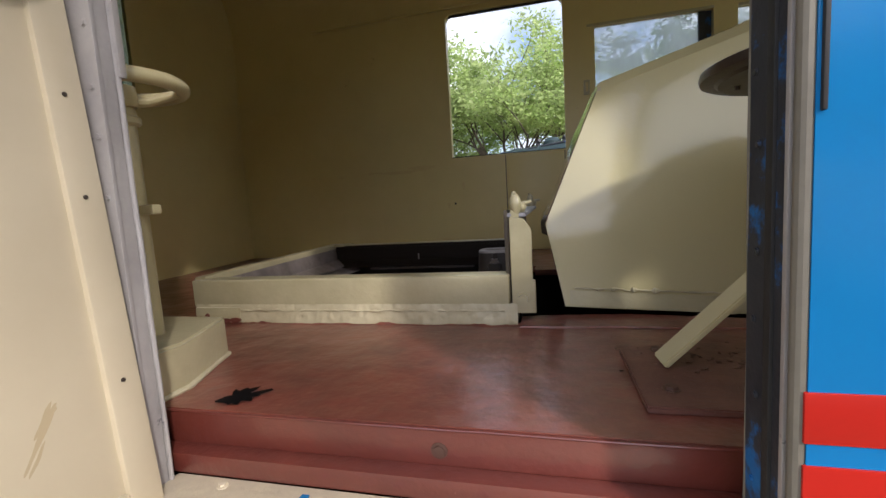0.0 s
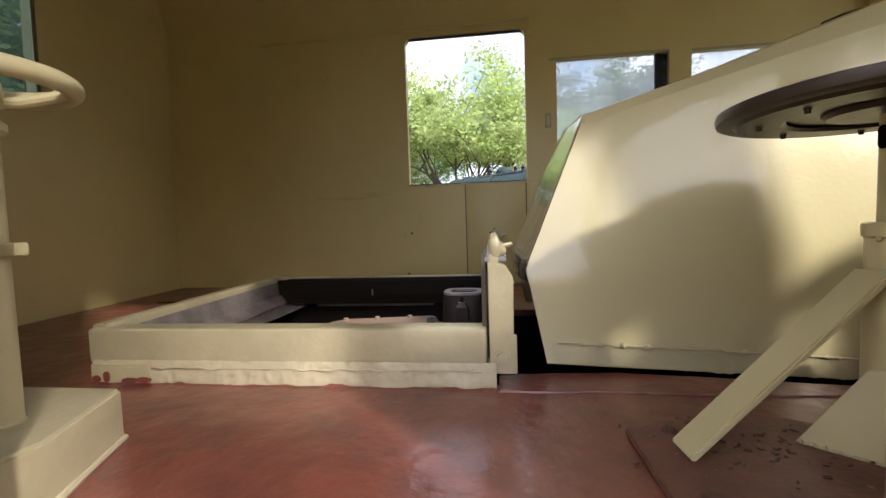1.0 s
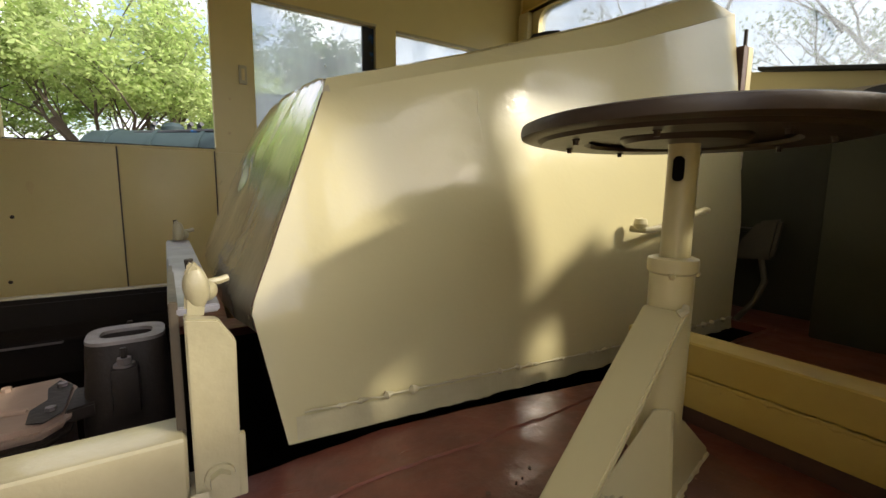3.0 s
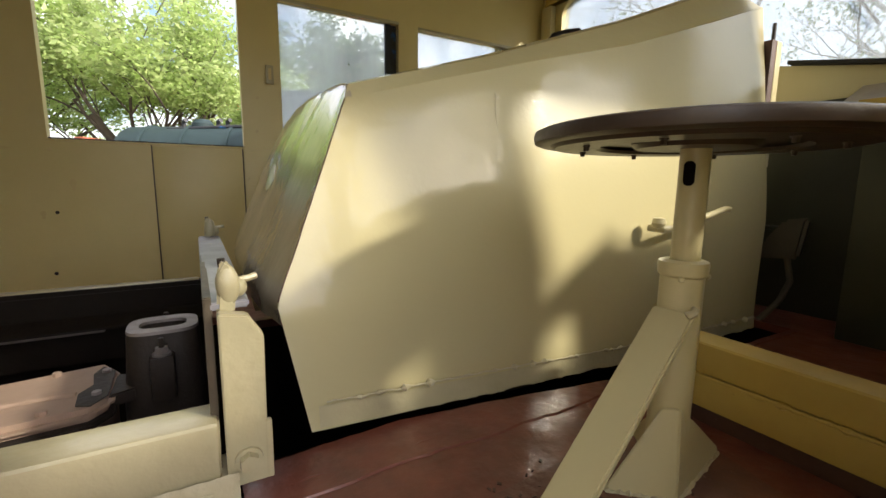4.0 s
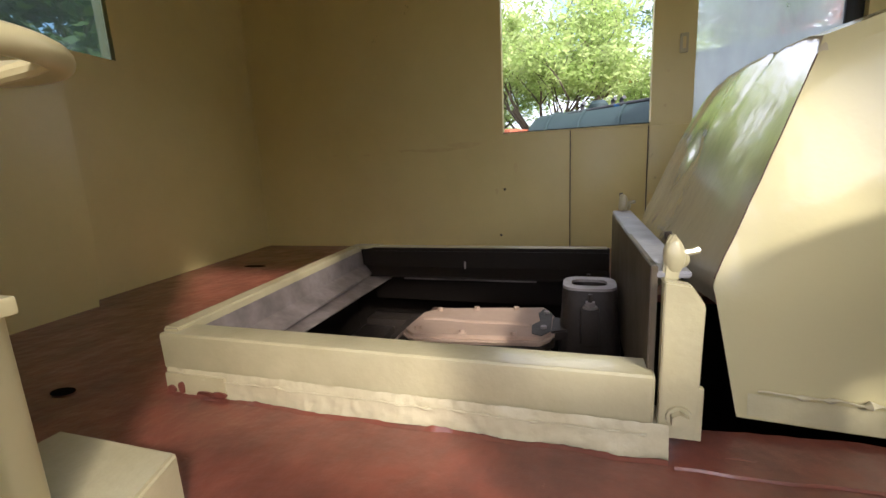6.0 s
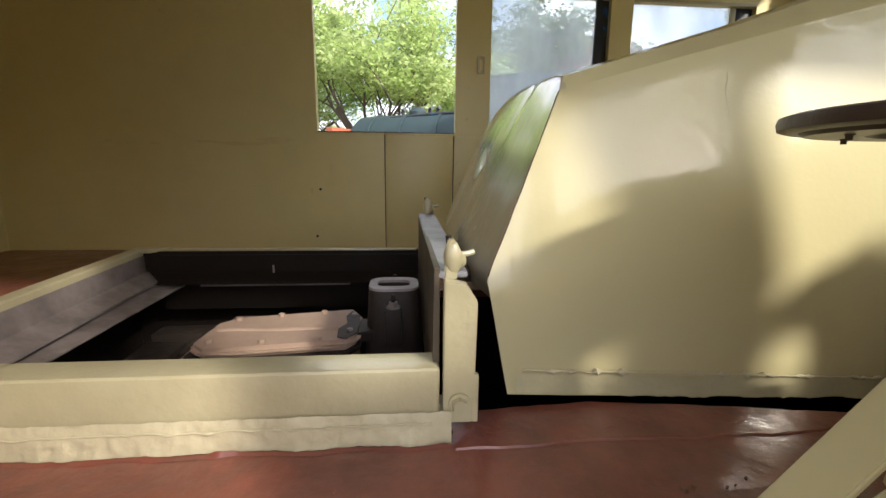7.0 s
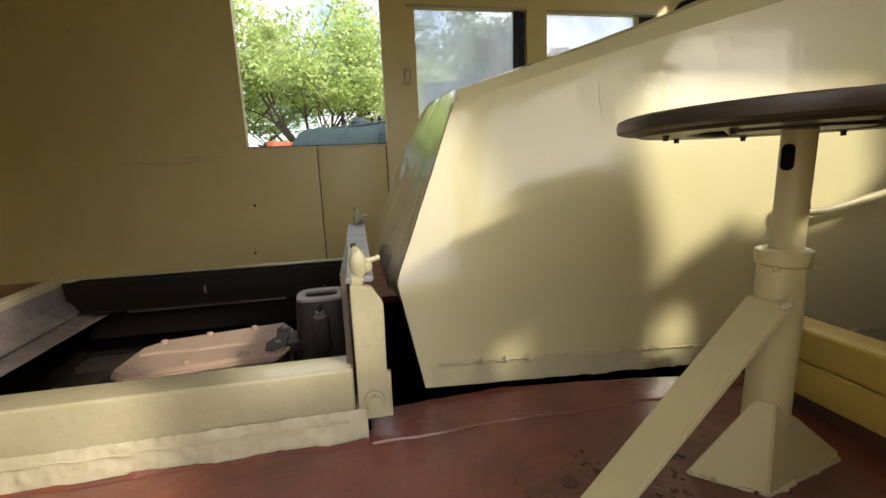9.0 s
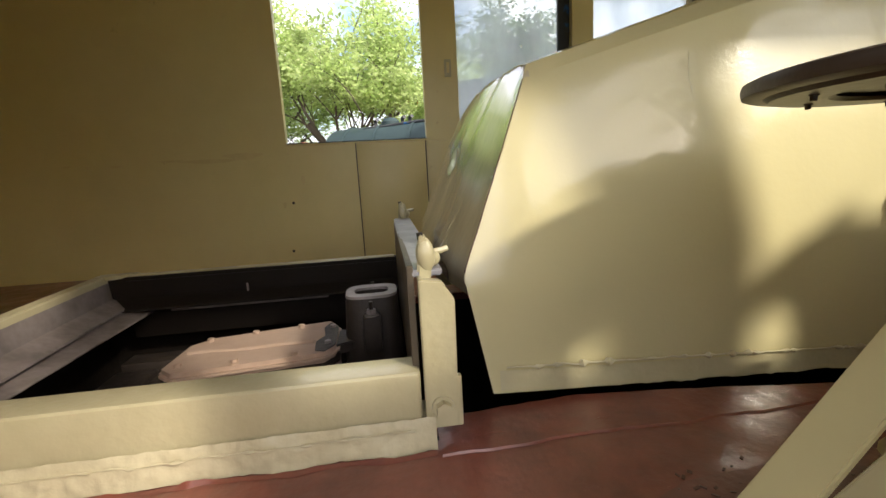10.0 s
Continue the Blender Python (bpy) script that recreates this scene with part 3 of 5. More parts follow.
# panel strips below the window, standing proud of the wall
for x0, x1 in ((0.027, 0.436), (0.446, 0.648)):
    part("panel", box(x0, x1, YF - 0.009, YF, 0.004, 0.695, 0.005), cream_wall, wall_far)
for x, z in ((-0.37, 0.37), (-1.45, 0.63), (-1.05, 0.64), (-0.40, 0.08), (-0.37, 0.66), (0.52, 0.80), (0.53, 0.98)):
    hexbolt("rivet", (x, YF - 0.001, z), (0, -1, 0), 0.006, 0.003, iron if (x, z) in ((-0.37, 0.37), (-0.40, 0.08)) else cream_scuff, wall_far)
for x in (0.0225, 0.441):
    part("panel_seam", box(x - 0.003, x + 0.003, YF - 0.004, YF - 0.001, 0.004, 0.70, 0), grimy_shade_olive, wall_far, "dark open seam")
for x, z, w, h in ((-1.30, 0.63, 0.03, 0.006), (-1.02, 0.645, 0.07, 0.006), (-0.80, 0.635, 0.16, 0.012), (-0.62, 0.655, 0.10, 0.02), (-0.30, 0.50, 0.012, 0.03), (-0.42, 0.36, 0.01, 0.02), (-1.55, 0.64, 0.02, 0.005)):
    part("scuff", prism([(x + w * math.cos(a) * (1 + 0.3 * math.sin(3 * a)), z + h * math.sin(a)) for a in [2 * math.pi * j / 18 for j in range(18)]], "y", YF - 0.0012, YF - 0.0002, 0), cream_scuff, wall_far)
part("corner_bead", roughen(tube([(left_x(YF) + 0.004, YF - 0.004, 0.0 + 0.12 * k) for k in range(20)], 0.005, 8), 0.002, 9), cream_wall, wall_far)

w = thing("window_4", "small dusty window in the rear cab wall", "window", kind="structure")
part("pane", box(left_x(2.05) - 0.035, left_x(2.05) - 0.03, LEFTWIN[0] - 0.02, LEFTWIN[1] + 0.02, LEFTWIN[2], LEFTWIN[3], 0), rear_glass, w).visible_shadow = False
for name, win in (("window_5", NEAR2), ("window_6", NEAR3)):
    w = thing(name, "sliding window with a thinly dusted pane", "window", kind="structure")
    part("pane", box(win[0], win[1], 0.786, 0.791, win[2], win[3], 0), clear_glass, w, "thinly dusted glass")

screen = thing("windscreen", "wide hazy windscreen with rounded corners in a cream frame", "windscreen", kind="structure")
part("pane", box(XF + 0.030, XF + 0.036, SCREEN[0], SCREEN[1], SCREEN[2], SCREEN[3], 0), screen_glass, screen, "hazy glass").visible_shadow = False
for y, s in ((SCREEN[1], -1), (SCREEN[0], 1)):
    pts = [(y - 0.001 * s, SCREEN[3] + 0.001)] + [(y + s * (0.09 - 0.09 * math.sin(a)), SCREEN[3] - 0.09 + 0.09 * math.cos(a)) for a in [math.pi / 2 * k / 8 for k in range(9)]]
    part("corner", prism(pts, "x", XF + 0.002, XF + 0.066, 0), cream_wall, screen)
part("wiper", tube([(XF + 0.05, 1.52, 1.17), (XF + 0.05, 1.60, 1.30)], 0.006), black, screen, "black wiper arm")
header = thing("windscreen_header", "yellowed slotted box rail above the windscreen", "rail", kind="structure")
part("rail", holed((0.83, 3.36), (1.80, 1.93), tuple((3.18 - 0.42 * k - 0.30, 3.18 - 0.42 * k, 1.885, 1.912) for k in range(5)), lambda u, v, d: (d, u, v), XF - 0.05, XF - 0.004), yellow_cream, header)
part("lower_lip", box(XF - 0.06, XF - 0.004, 0.83, 3.36, 1.80, 1.815, 0.003), yellow_cream, header)
part("corner_post", box(XF - 0.05, XF - 0.002, 3.30, 3.40, 0.9, 1.80, 0.006), cream, header)
arch = [(XF - 0.02, YF - 0.06 - 0.5 * (1 - math.cos(a)), 1.84 + 0.46 * math.sin(a)) for a in [math.pi / 2 * k / 10 for k in range(11)]]
part("arch_bead", tube([(XF - 0.02, YF - 0.06, 1.70)] + arch, 0.012, 8), cream_wall, header)

# ---- engine hood ----
hood = thing("engine_hood", "large glossy cream sheet-metal engine hood with a sloping hinged end", "engine cover")


def interp(x, table):
    for (x0, a), (x1, b) in zip(table, table[1:]):
        if x <= x1:
            return a + (b - a) * (x - x0) / (x1 - x0)
    return table[-1][1]


CREASE = [(0.25, 0.62), (0.50, 0.700), (0.76, 0.775), (1.033, 0.850), (1.372, 0.940), (1.804, 1.085), (2.07, 1.178)]
CROWN = [(0.25, 0.66), (0.50, 0.735), (0.889, 0.854), (1.444, 1.046), (1.933, 1.240), (2.0, 1.222), (2.07, 1.186)]
BASE = [(0.25, 0.042), (0.634, 0.020), (0.976, 0.004), (1.282, -0.010), (2.07, -0.02)]


def side_y(f):
    """The side's lean: upright below, curving in towards the crown; f runs from the foot to the crease."""
    g = max(0.0, (f - 0.35) / 0.65)
    return 1.597 + 0.090 * g ** 1.1


def left_edge(z):
    """The slanting outline of the hood's end."""
    return 0.317 + (z - 0.293) * (0.185 / 0.438) if z > 0.293 else 0.368 - (z - 0.039) * (0.051 / 0.254)


MID = 2.07
bm = bmesh.new()
grid = []
NZ, NX = 26, 60
for i in range(NX + 1):
    fx = i / NX
    col = []
    for k in range(NZ + 3):
        xa = 0.50 + (2.07 - 0.50) * fx
        if k <= NZ:
            f = k / NZ
            z_end = interp(0.5, BASE) + f * (interp(0.5, CREASE) - interp(0.5, BASE))
            z = interp(xa, BASE) + f * (interp(xa, CREASE) - interp(xa, BASE))
            y = side_y(f) + 0.028 * f * f * max(0.0, 1 - fx * 3)
            start = left_edge(z_end)
            x = start + (2.07 - start) * fx
        elif k == NZ + 1:
            x, y, z = 0.502 + (2.07 - 0.502) * fx, 1.733 + 0.03 * min(1, fx * 3) - 0.065 * max(0.0, (fx - 0.91) / 0.09), interp(xa, CROWN)
        else:
            x, y, z = 0.505 + (2.07 - 0.505) * fx, 1.80, interp(xa, CROWN) + 0.012
        dent = 0.0045 * noise.noise(Vector((x * 2.6, z * 2.6, 1.7))) + 0.0016 * noise.noise(Vector((x * 7, z * 7, 4.7)))
        col.append((x, y + (dent if 0 < k < NZ else 0), z))
    grid.append(col)
near = [[bm.verts.new(p) for p in col] for col in grid]
far = [[bm.verts.new((x, 2 * MID - y, z)) for x, y, z in col] for col in grid]
for g in (near, far):
    for a, b in zip(g, g[1:]):
        for k in range(len(a) - 1):
            bm.faces.new((a[k], a[k + 1], b[k + 1], b[k]))
for i in range(NX):
    bm.faces.new((near[i][-1], near[i + 1][-1], far[i + 1][-1], far[i][-1]))
for k in range(NZ + 2):
    bm.faces.new((near[-1][k], near[-1][k + 1], far[-1][k + 1], far[-1][k]))
part("shell", bm, cream_hood, hood, smooth=16)
# sloping end plate, dented and buckled, with a fold near its outer edge
bm = bmesh.new()
ends = []
NE, NW = 40, 44
for k in range(NE + 1):
    rowv = []
    for j in range(NW + 1):
        f = j / NW
        z = 0.255 + (interp(f, [(0, 0.702), (0.03, 0.735), (0.12, 0.748), (0.5, 0.757), (0.9, 0.757), (1, 0.735)]) - 0.255) * k / NE
        fz = min(1, max(0.0, (z - 0.03) / 0.67))
        y0 = side_y(fz) + 0.028 * fz * fz
        y1 = interp(z, [(0.2, 2.58), (0.58, 2.59), (0.70, 2.52), (0.76, 2.42)])
        y = y0 - 0.001 + (y1 - y0) * f
        edge = min(1.0, f * 9) * min(1.0, (1 - f) * 5)
        d = edge * (0.014 * math.sin(math.pi * f) + 0.008 * noise.noise(Vector((y * 3.2, z * 3.4, 0.4))) + 0.0022 * noise.noise(Vector((y * 8, z * 9, 2.4))))
        x = left_edge(z) - 0.002 - d - 0.012 * max(0.0, 0.36 - z) / 0.1 * edge
        x += 0.013 * math.exp(-((f - 0.58) / 0.055) ** 2 - ((z - 0.535) / 0.045) ** 2)
        x -= 0.005 * math.exp(-((f - 0.50) / 0.05) ** 2 - ((z - 0.60) / 0.05) ** 2)
        x += 0.003 * math.exp(-((f - 0.34 - 0.25 * (0.70 - z)) / 0.03) ** 2) * max(0.0, (z - 0.5) / 0.2)
        rowv.append(bm.verts.new((x, y, z)))
    ends.append(rowv)
ends.append([bm.verts.new((v.co.x + 0.008, v.co.y, v.co.z + 0.003)) for v in ends[-1]])
ends.append([bm.verts.new((0.60, v.co.y + 0.004, v.co.z - 0.006)) for v in ends[-1]])
for a, b in zip(ends, ends[1:]):
    for j in range(NW):
        bm.faces.new((a[j], a[j + 1], b[j + 1], b[j]))
part("end_plate", bm, end_enamel, hood, "sloping end plate with dents", 60)
# welded foot flange, end seam
weld = [(0.40 + 0.0085 * k, 1.590 + 0.002 * noise.noise(Vector((k * 0.23, 1, 0))), interp(0.40 + 0.0085 * k, [(0.4, 0.088), (0.77, 0.070), (1.286, 0.040), (2.1, 0.02)]) + 0.004 * noise.noise(Vector((k * 0.3, 0, 5)))) for k in range(196)]
part("weld_bead", tube(weld, [0.0018 + 0.015 * max(0.0, noise.noise(Vector((k * 0.42, 0, 2)))) * min(1.0, k / 12) for k in range(196)], 10), weld_mat, hood, "uneven weld bead")
for k in (3, 4, 5, 6, 7, 9):
    rr = random.Random(100 + k)
    x0 = 0.60 + 0.075 * k + rr.uniform(-0.03, 0.03)
    zt = interp(x0, CREASE) - rr.uniform(0.02, 0.10)
    ln = rr.uniform(0.05, 0.16)
    run = [(x0 + 0.01 * noise.noise(Vector((j * 0.6, k, 0))), side_y((zt - ln * j / 8) / interp(x0, CREASE)) + 0.0012 + (0.02 if x0 < 0.8 else 0.0) * 0.5, zt - ln * j / 8) for j in range(9)]
    part("paint_run", tube(run, [0.0004, 0.0010, 0.0013, 0.0013, 0.0014, 0.0016, 0.0019, 0.0024, 0.0008], 8), cream_hood, hood)
flange = bmesh.new()
lo, hi = [], []
for k in range(180):
    x = 0.385 + 0.0094 * k
    zb = interp(x, BASE)
    lo.append(flange.verts.new((x, 1.5905, zb - 0.002 + 0.007 * noise.noise(Vector((x * 14, 0, 3))) + 0.003 * noise.noise(Vector((x * 60, 0, 3))))))
    hi.append(flange.verts.new((x, 1.5955, zb + 0.046)))
for k in range(179):
    flange.faces.new((lo[k], lo[k + 1], hi[k + 1], hi[k]))
part("foot_flange", flange, cream_worn, hood, "lipped lower edge")
part("seam", roughen(tube([(left_edge(z) - 0.002, side_y((z - 0.03) / 0.67) + 0.028 * ((z - 0.03) / 0.67) ** 2 - 0.002, z) for z in [0.30 + 0.02 * k for k in range(21)]], 0.0011, 6), 0.0012, 22), rust_plate, hood, "dark open seam")
part("grab_handle", tube([(1.262, 1.95, 0.97), (1.268, 1.95, 1.000), (1.291, 1.95, 1.026), (1.345, 1.95, 1.046), (1.408, 1.95, 1.062), (1.424, 1.95, 1.05), (1.428, 1.95, 1.02)], 0.007, 10), grease, hood, "dark bent grab handle")
crease = []
for k in range(40):
    f = k / 39
    xa = 0.50 + 1.57 * f
    crease.append((left_edge(0.70) + 0.012 + (2.066 - left_edge(0.70) - 0.012) * f, side_y(1.0) + 0.028 * max(0.0, 1 - f * 3) + 0.0045, interp(xa, CREASE) - 0.001))
part("folded_edge", tube(crease, 0.0055, 10), cream_hood, hood)
part("side_handle", tube([(1.36, 1.585, 0.400), (1.37, 1.545, 0.398), (1.42, 1.54, 0.400), (1.66, 1.53, 0.452), (1.68, 1.53, 0.45)], 0.010, 10), cream, hood, "cream bar handle")
part("handle_eye", lathe([(0.0, -0.018), (0.016, -0.014), (0.02, 0.0), (0.016, 0.014), (0.0, 0.018)], (1.37, 1.56, 0.415), 14), cream, hood)

# ---- hatch coaming ----
coam = thing("hatch_coaming", "cream steel coaming round an open floor hatch", "hatch frame")
part("front_beam", roughen(box(-0.945, 0.207, 1.482, 1.562, 0.055, 0.152, 0.010, segs=3), 0.0012, 16), cream_worn, coam)
bm = bmesh.new()
skirt = []
for k in range(230):
    x = -0.925 + 1.155 * k / 229
    foot = 0.009 * noise.noise(Vector((x * 9, 0.3, 0))) + 0.003 * noise.noise(Vector((x * 48, 1.3, 0)))
    col = []
    for j in range(9):
        f = j / 8
        lump = 0.0022 * noise.noise(Vector((x * 24, f * 2.6, 2.0))) + 0.0030 * max(0.0, noise.noise(Vector((x * 40, f * 5, 8.0)))) + 0.0016 * noise.noise(Vector((x * 55, f * 4.5, 3.0))) + 0.0010 * noise.noise(Vector((x * 110, f * 9, 5.0)))
        crease = 0.0045 * max(0.0, 1 - 8 * abs(noise.noise(Vector((x * 11, f * 2.2, 5.5))))) + 0.003 * max(0.0, 1 - 9 * abs(noise.noise(Vector((x * 26, f * 3.5, 9.5)))))
        bead = 0.0030 * max(0.0, 0.1 + noise.noise(Vector((x * 22, 4, 1)))) * math.exp(-((f - 0.66 - 0.15 * noise.noise(Vector((x * 7, 8, 1)))) / 0.09) ** 2)
        col.append(bm.verts.new((x, 1.468 + foot * (1 - f) + 0.008 * f * f - lump - bead + 0.45 * crease, 0.0015 + 0.064 * f)))
    skirt.append(col)
for a, b in zip(skirt, skirt[1:]):
    for j in range(8):
        bm.faces.new((a[j], a[j + 1], b[j + 1], b[j]))
part("weld_skirt", bm, weld_mat, coam, "lumpy painted weld skirt", 60)
lap = bmesh.new()
lows, highs = [], []
for k in range(150):
    x = -0.922 + 1.15 * k / 149
    h = 0.002 + 0.011 * max(0.0, noise.noise(Vector((x * 13, 2, 6))) + 0.35 * noise.noise(Vector((x * 50, 2, 1))))
    y = 1.4655 + 0.009 * noise.noise(Vector((x * 9, 0.3, 0)))
    lows.append(lap.verts.new((x, y - 0.012 - 0.006 * noise.noise(Vector((x * 20, 5, 5))), 0.0012)))
    highs.append(lap.verts.new((x, y - 0.003, 0.0015 + h)))
for k in range(149):
    lap.faces.new((lows[k], lows[k + 1], highs[k + 1], highs[k]))
part("paint_lap", lap, red_floor, coam, "ragged edge of red floor paint", 60)
for k, (x, w, h) in enumerate(((-0.905, 0.014, 0.020), (-0.872, 0.010, 0.032), (-0.80, 0.030, 0.014), (-0.755, 0.022, 0.017))):
    chip = [(x + w * math.cos(a) * (1 + 0.35 * noise.noise(Vector((math.cos(a) * 2, math.sin(a) * 2, k * 1.7)))), 0.004 + h * (0.5 + 0.5 * math.sin(a)) * (1 + 0.3 * noise.noise(Vector((math.cos(a) * 3, k, 2))))) for a in [2 * math.pi * j / 16 for j in range(16)]]
    part("paint_drip", prism(chip, "y", 1.4610, 1.4665, 0.0008), red_floor, coam, "smear of red floor paint")
part("lower_block", roughen(box(-0.925, -0.74, 1.4655, 1.488, 0.004, 0.056, 0.004), 0.003, 22), cream_worn, coam, "chipped cream block")
part("weld_core", box(-0.92, 0.228, 1.484, 1.555, 0.001, 0.058, 0.004), weld_mat, coam)
for z, n0 in ((0.046, 3.0),):
    part("weld_bead", tube([(-0.84 + 0.008 * k, 1.4655 + 0.10 * (z - 0.024), z + 0.007 * noise.noise(Vector((k * 0.15, n0, 0)))) for k in range(130)],
                           [0.0010 + 0.0075 * max(0.0, noise.noise(Vector((k * 0.33, n0, 7)))) for k in range(130)], 8), weld_mat, coam)
# left beam: outer web, narrow top, sloping inner flange
def zsection(name, p, q, inward, mat, lab=""):
    p, q, inward = Vector(p), Vector(q), Vector(inward)
    prof = [(0.0, 0.001), (0.0, 0.158), (0.006, 0.163), (0.040, 0.163), (0.045, 0.158), (0.052, 0.120), (0.060, 0.075), (0.125, 0.045), (0.127, 0.038), (0.060, 0.060), (0.045, 0.001)]
    bm = bmesh.new()
    a = [bm.verts.new(p + inward * u + Vector((0, 0, z))) for u, z in prof]
    b = [bm.verts.new(q + inward * u + Vector((0, 0, z))) for u, z in prof]
    for i in range(len(prof)):
        bm.faces.new((a[i], a[(i + 1) % len(prof)], b[(i + 1) % len(prof)], b[i]))
    return part(name, bm, mat, coam, lab, 25)


zsection("left_beam", (-0.945, 1.50, -0.004), (-1.015, 2.66, -0.004), (1, 0.06, 0), lilac, "bare scraped inner side")
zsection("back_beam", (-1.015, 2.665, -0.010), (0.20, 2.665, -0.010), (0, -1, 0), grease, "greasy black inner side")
part("left_cap", prism([(-0.947, 1.50), (-0.897, 1.50), (-0.967, 2.665), (-1.019, 2.665)], "z", 0.060, 0.1625, 0.004), cream_worn, coam)
part("back_cap", roughen(box(-1.015, 0.19, 2.630, 2.668, 0.060, 0.1585, 0.004), 0.001, 12), cream_worn, coam)
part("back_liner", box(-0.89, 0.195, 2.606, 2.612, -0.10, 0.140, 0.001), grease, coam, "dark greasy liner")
part("left_liner_lip", prism([(-0.90, 0.030), (-0.80, 0.012), (-0.80, 0.006), (-0.90, 0.02)], "y", 1.57, 2.60, 0.001), lilac, coam, "scraped bare steel lip")
part("back_liner_lip", roughen(box(-0.72, -0.10, 2.565, 2.603, 0.012, 0.020, 0.001), 0.002, 12), lilac, coam, "scraped bare steel lip")
part("scratch", box(-0.43, -0.422, 2.597, 2.601, 0.05, 0.095, 0.001), lilac, coam)
part("corner_plate", prism([(-1.01, 2.60), (-0.93, 2.60), (-0.86, 2.665), (-1.01, 2.665)], "z", 0.150, 0.1645, 0.002), cream_worn, coam)

strip = thing("floor_strip", "ragged red-painted steel strip along the foot of the hood", "strip")
bm = bmesh.new()
back = [(0.235, 1.56), (0.30, 1.575), (0.43, 1.585), (0.56, 1.592), (0.80, 1.565), (1.0, 1.530), (1.25, 1.49), (1.50, 1.478), (2.10, 1.474)]
rows = []
for k in range(64):
    x = 0.236 + (2.098 - 0.236) * k / 63
    y0 = 1.452 + 0.010 * noise.noise(Vector((x * 7, 0, 1.5))) + 0.005 * noise.noise(Vector((x * 31, 0, 2.5)))
    y1 = interp(x, back) + 0.004 * noise.noise(Vector((x * 25, 3, 2.5)))
    rows.append([bm.verts.new(p) for p in ((x, y0, 0.0006), (x, y0 + 0.003, 0.0045), (x, y1, 0.0045), (x, y1, -0.03))])
for p, q in zip(rows, rows[1:]):
    for j in range(3):
        bm.faces.new((p[j], p[j + 1], q[j + 1], q[j]))
part("plate", bm, red_floor, strip, smooth=None)
for x0, n in ((0.30, 9), (0.52, 5), (0.80, 7)):
    part("raised_lip", tube([(x0 + 0.022 * k, 1.496 + 0.012 * noise.noise(Vector((k * 0.6, 6, x0))), 0.002) for k in range(n)],
                            [0.0012 + 0.0045 * abs(noise.noise(Vector((k * 0.8, x0, 9)))) for k in range(n)], 8), red_floor, strip, "crust of old paint")

# ---- hinge post and plate between hatch and hood ----
post = thing("hinge_plate", "upright cream steel hinge plate between hatch and hood", "hinge plate")
part("end_cap", roughen(prism([(0.214, 0.034), (0.275, 0.034), (0.278, 0.283), (0.256, 0.318), (0.214, 0.324)], "y", 1.486, 1.512, 0.0025), 0.0012, 25), cream_worn, post)
# web colour holds both the grime and the shadow on this side
part("web", roughen(prism([(1.512, 0.0), (2.47, 0.0), (2.47, 0.322), (1.512, 0.345)], "x", 0.196, 0.208, 0.002), 0.001, 10), grimy_shade_olive, post, "grimy inner web, coloured darker for its shaded side")
part("top_flange", roughen(prism([(0.197, 1.512), (0.262, 1.520), (0.262, 2.46), (0.197, 2.47)], "z", 0.322, 0.335, 0.003), 0.002, 9), bare_blue, post, "bare bluish top flange")
part("foot_flange", box(0.272, 0.284, 1.487, 1.50, 0.034, 0.135, 0.003), cream_worn, post)
hexbolt("bolt", (0.246, 1.487, 0.078), (0, -1, 0), 0.016, 0.020, cream_worn, post, "painted hexagon bolt")
for y in (1.525, 2.46):
    ear = part("hinge_ear", prism([(0.214 + 0.0, 0.315), (0.240, 0.315), (0.246, 0.365), (0.238, 0.395), (0.228, 0.402), (0.220, 0.390)], "y", y - 0.012, y + 0.006, 0.004), cream_worn, post)
    kn = bmesh.new()
    bmesh.ops.create_uvsphere(kn, u_segments=16, v_segments=10, radius=0.017, matrix=Matrix.Translation((0.246, y + 0.022, 0.350)) @ Matrix.Diagonal((1, 1.1, 1, 1)))
    lobe = bmesh.new()
    bmesh.ops.create_uvsphere(lobe, u_segments=18, v_segments=12, radius=1.0, matrix=Matrix.Translation((0.233, y - 0.006, 0.362)) @ Matrix.Diagonal((0.017, 0.013, 0.032, 1)))
    part("lobe", roughen(lobe, 0.003, 30), cream_worn, ear)
    part("knuckle", kn, cream_worn, ear)
    part("pin", tube([(0.226, y + 0.02, 0.40), (0.232, y + 0.02, 0.34)], 0.006, 8), iron, ear)
    part("strap", tube([(0.250, y + 0.022, 0.362), (0.266, y + 0.026, 0.363), (0.278, y + 0.03, 0.366)], 0.006, 8), cream_worn, ear)

# ---- machinery in the hatch ----
gear = thing("gearbox", "dusty greasy cast-iron gearbox under the open hatch", "gearbox")
part("casing", roughen(box(-0.455, -0.01, 1.845, 2.12, -0.55, 0.008, 0.014, segs=3), 0.003, 10), brown_cast, gear)
cov = [(-0.440, 1.86), (-0.395, 1.82), (-0.02, 1.86), (0.012, 1.905), (0.008, 2.07), (-0.03, 2.135), (-0.375, 2.075), (-0.43, 2.02)]
part("cover_rim", prism([(x * 1.03, y + (y - 1.97) * 0.06) for x, y in cov], "z", 0.008, 0.021, 0.003), iron, gear, "dark gasket flange")
cover = part("cover", roughen(prism(cov, "z", 0.022, 0.052, 0.012), 0.003, 14), dusty, gear, "dust-covered pressed-steel cover")
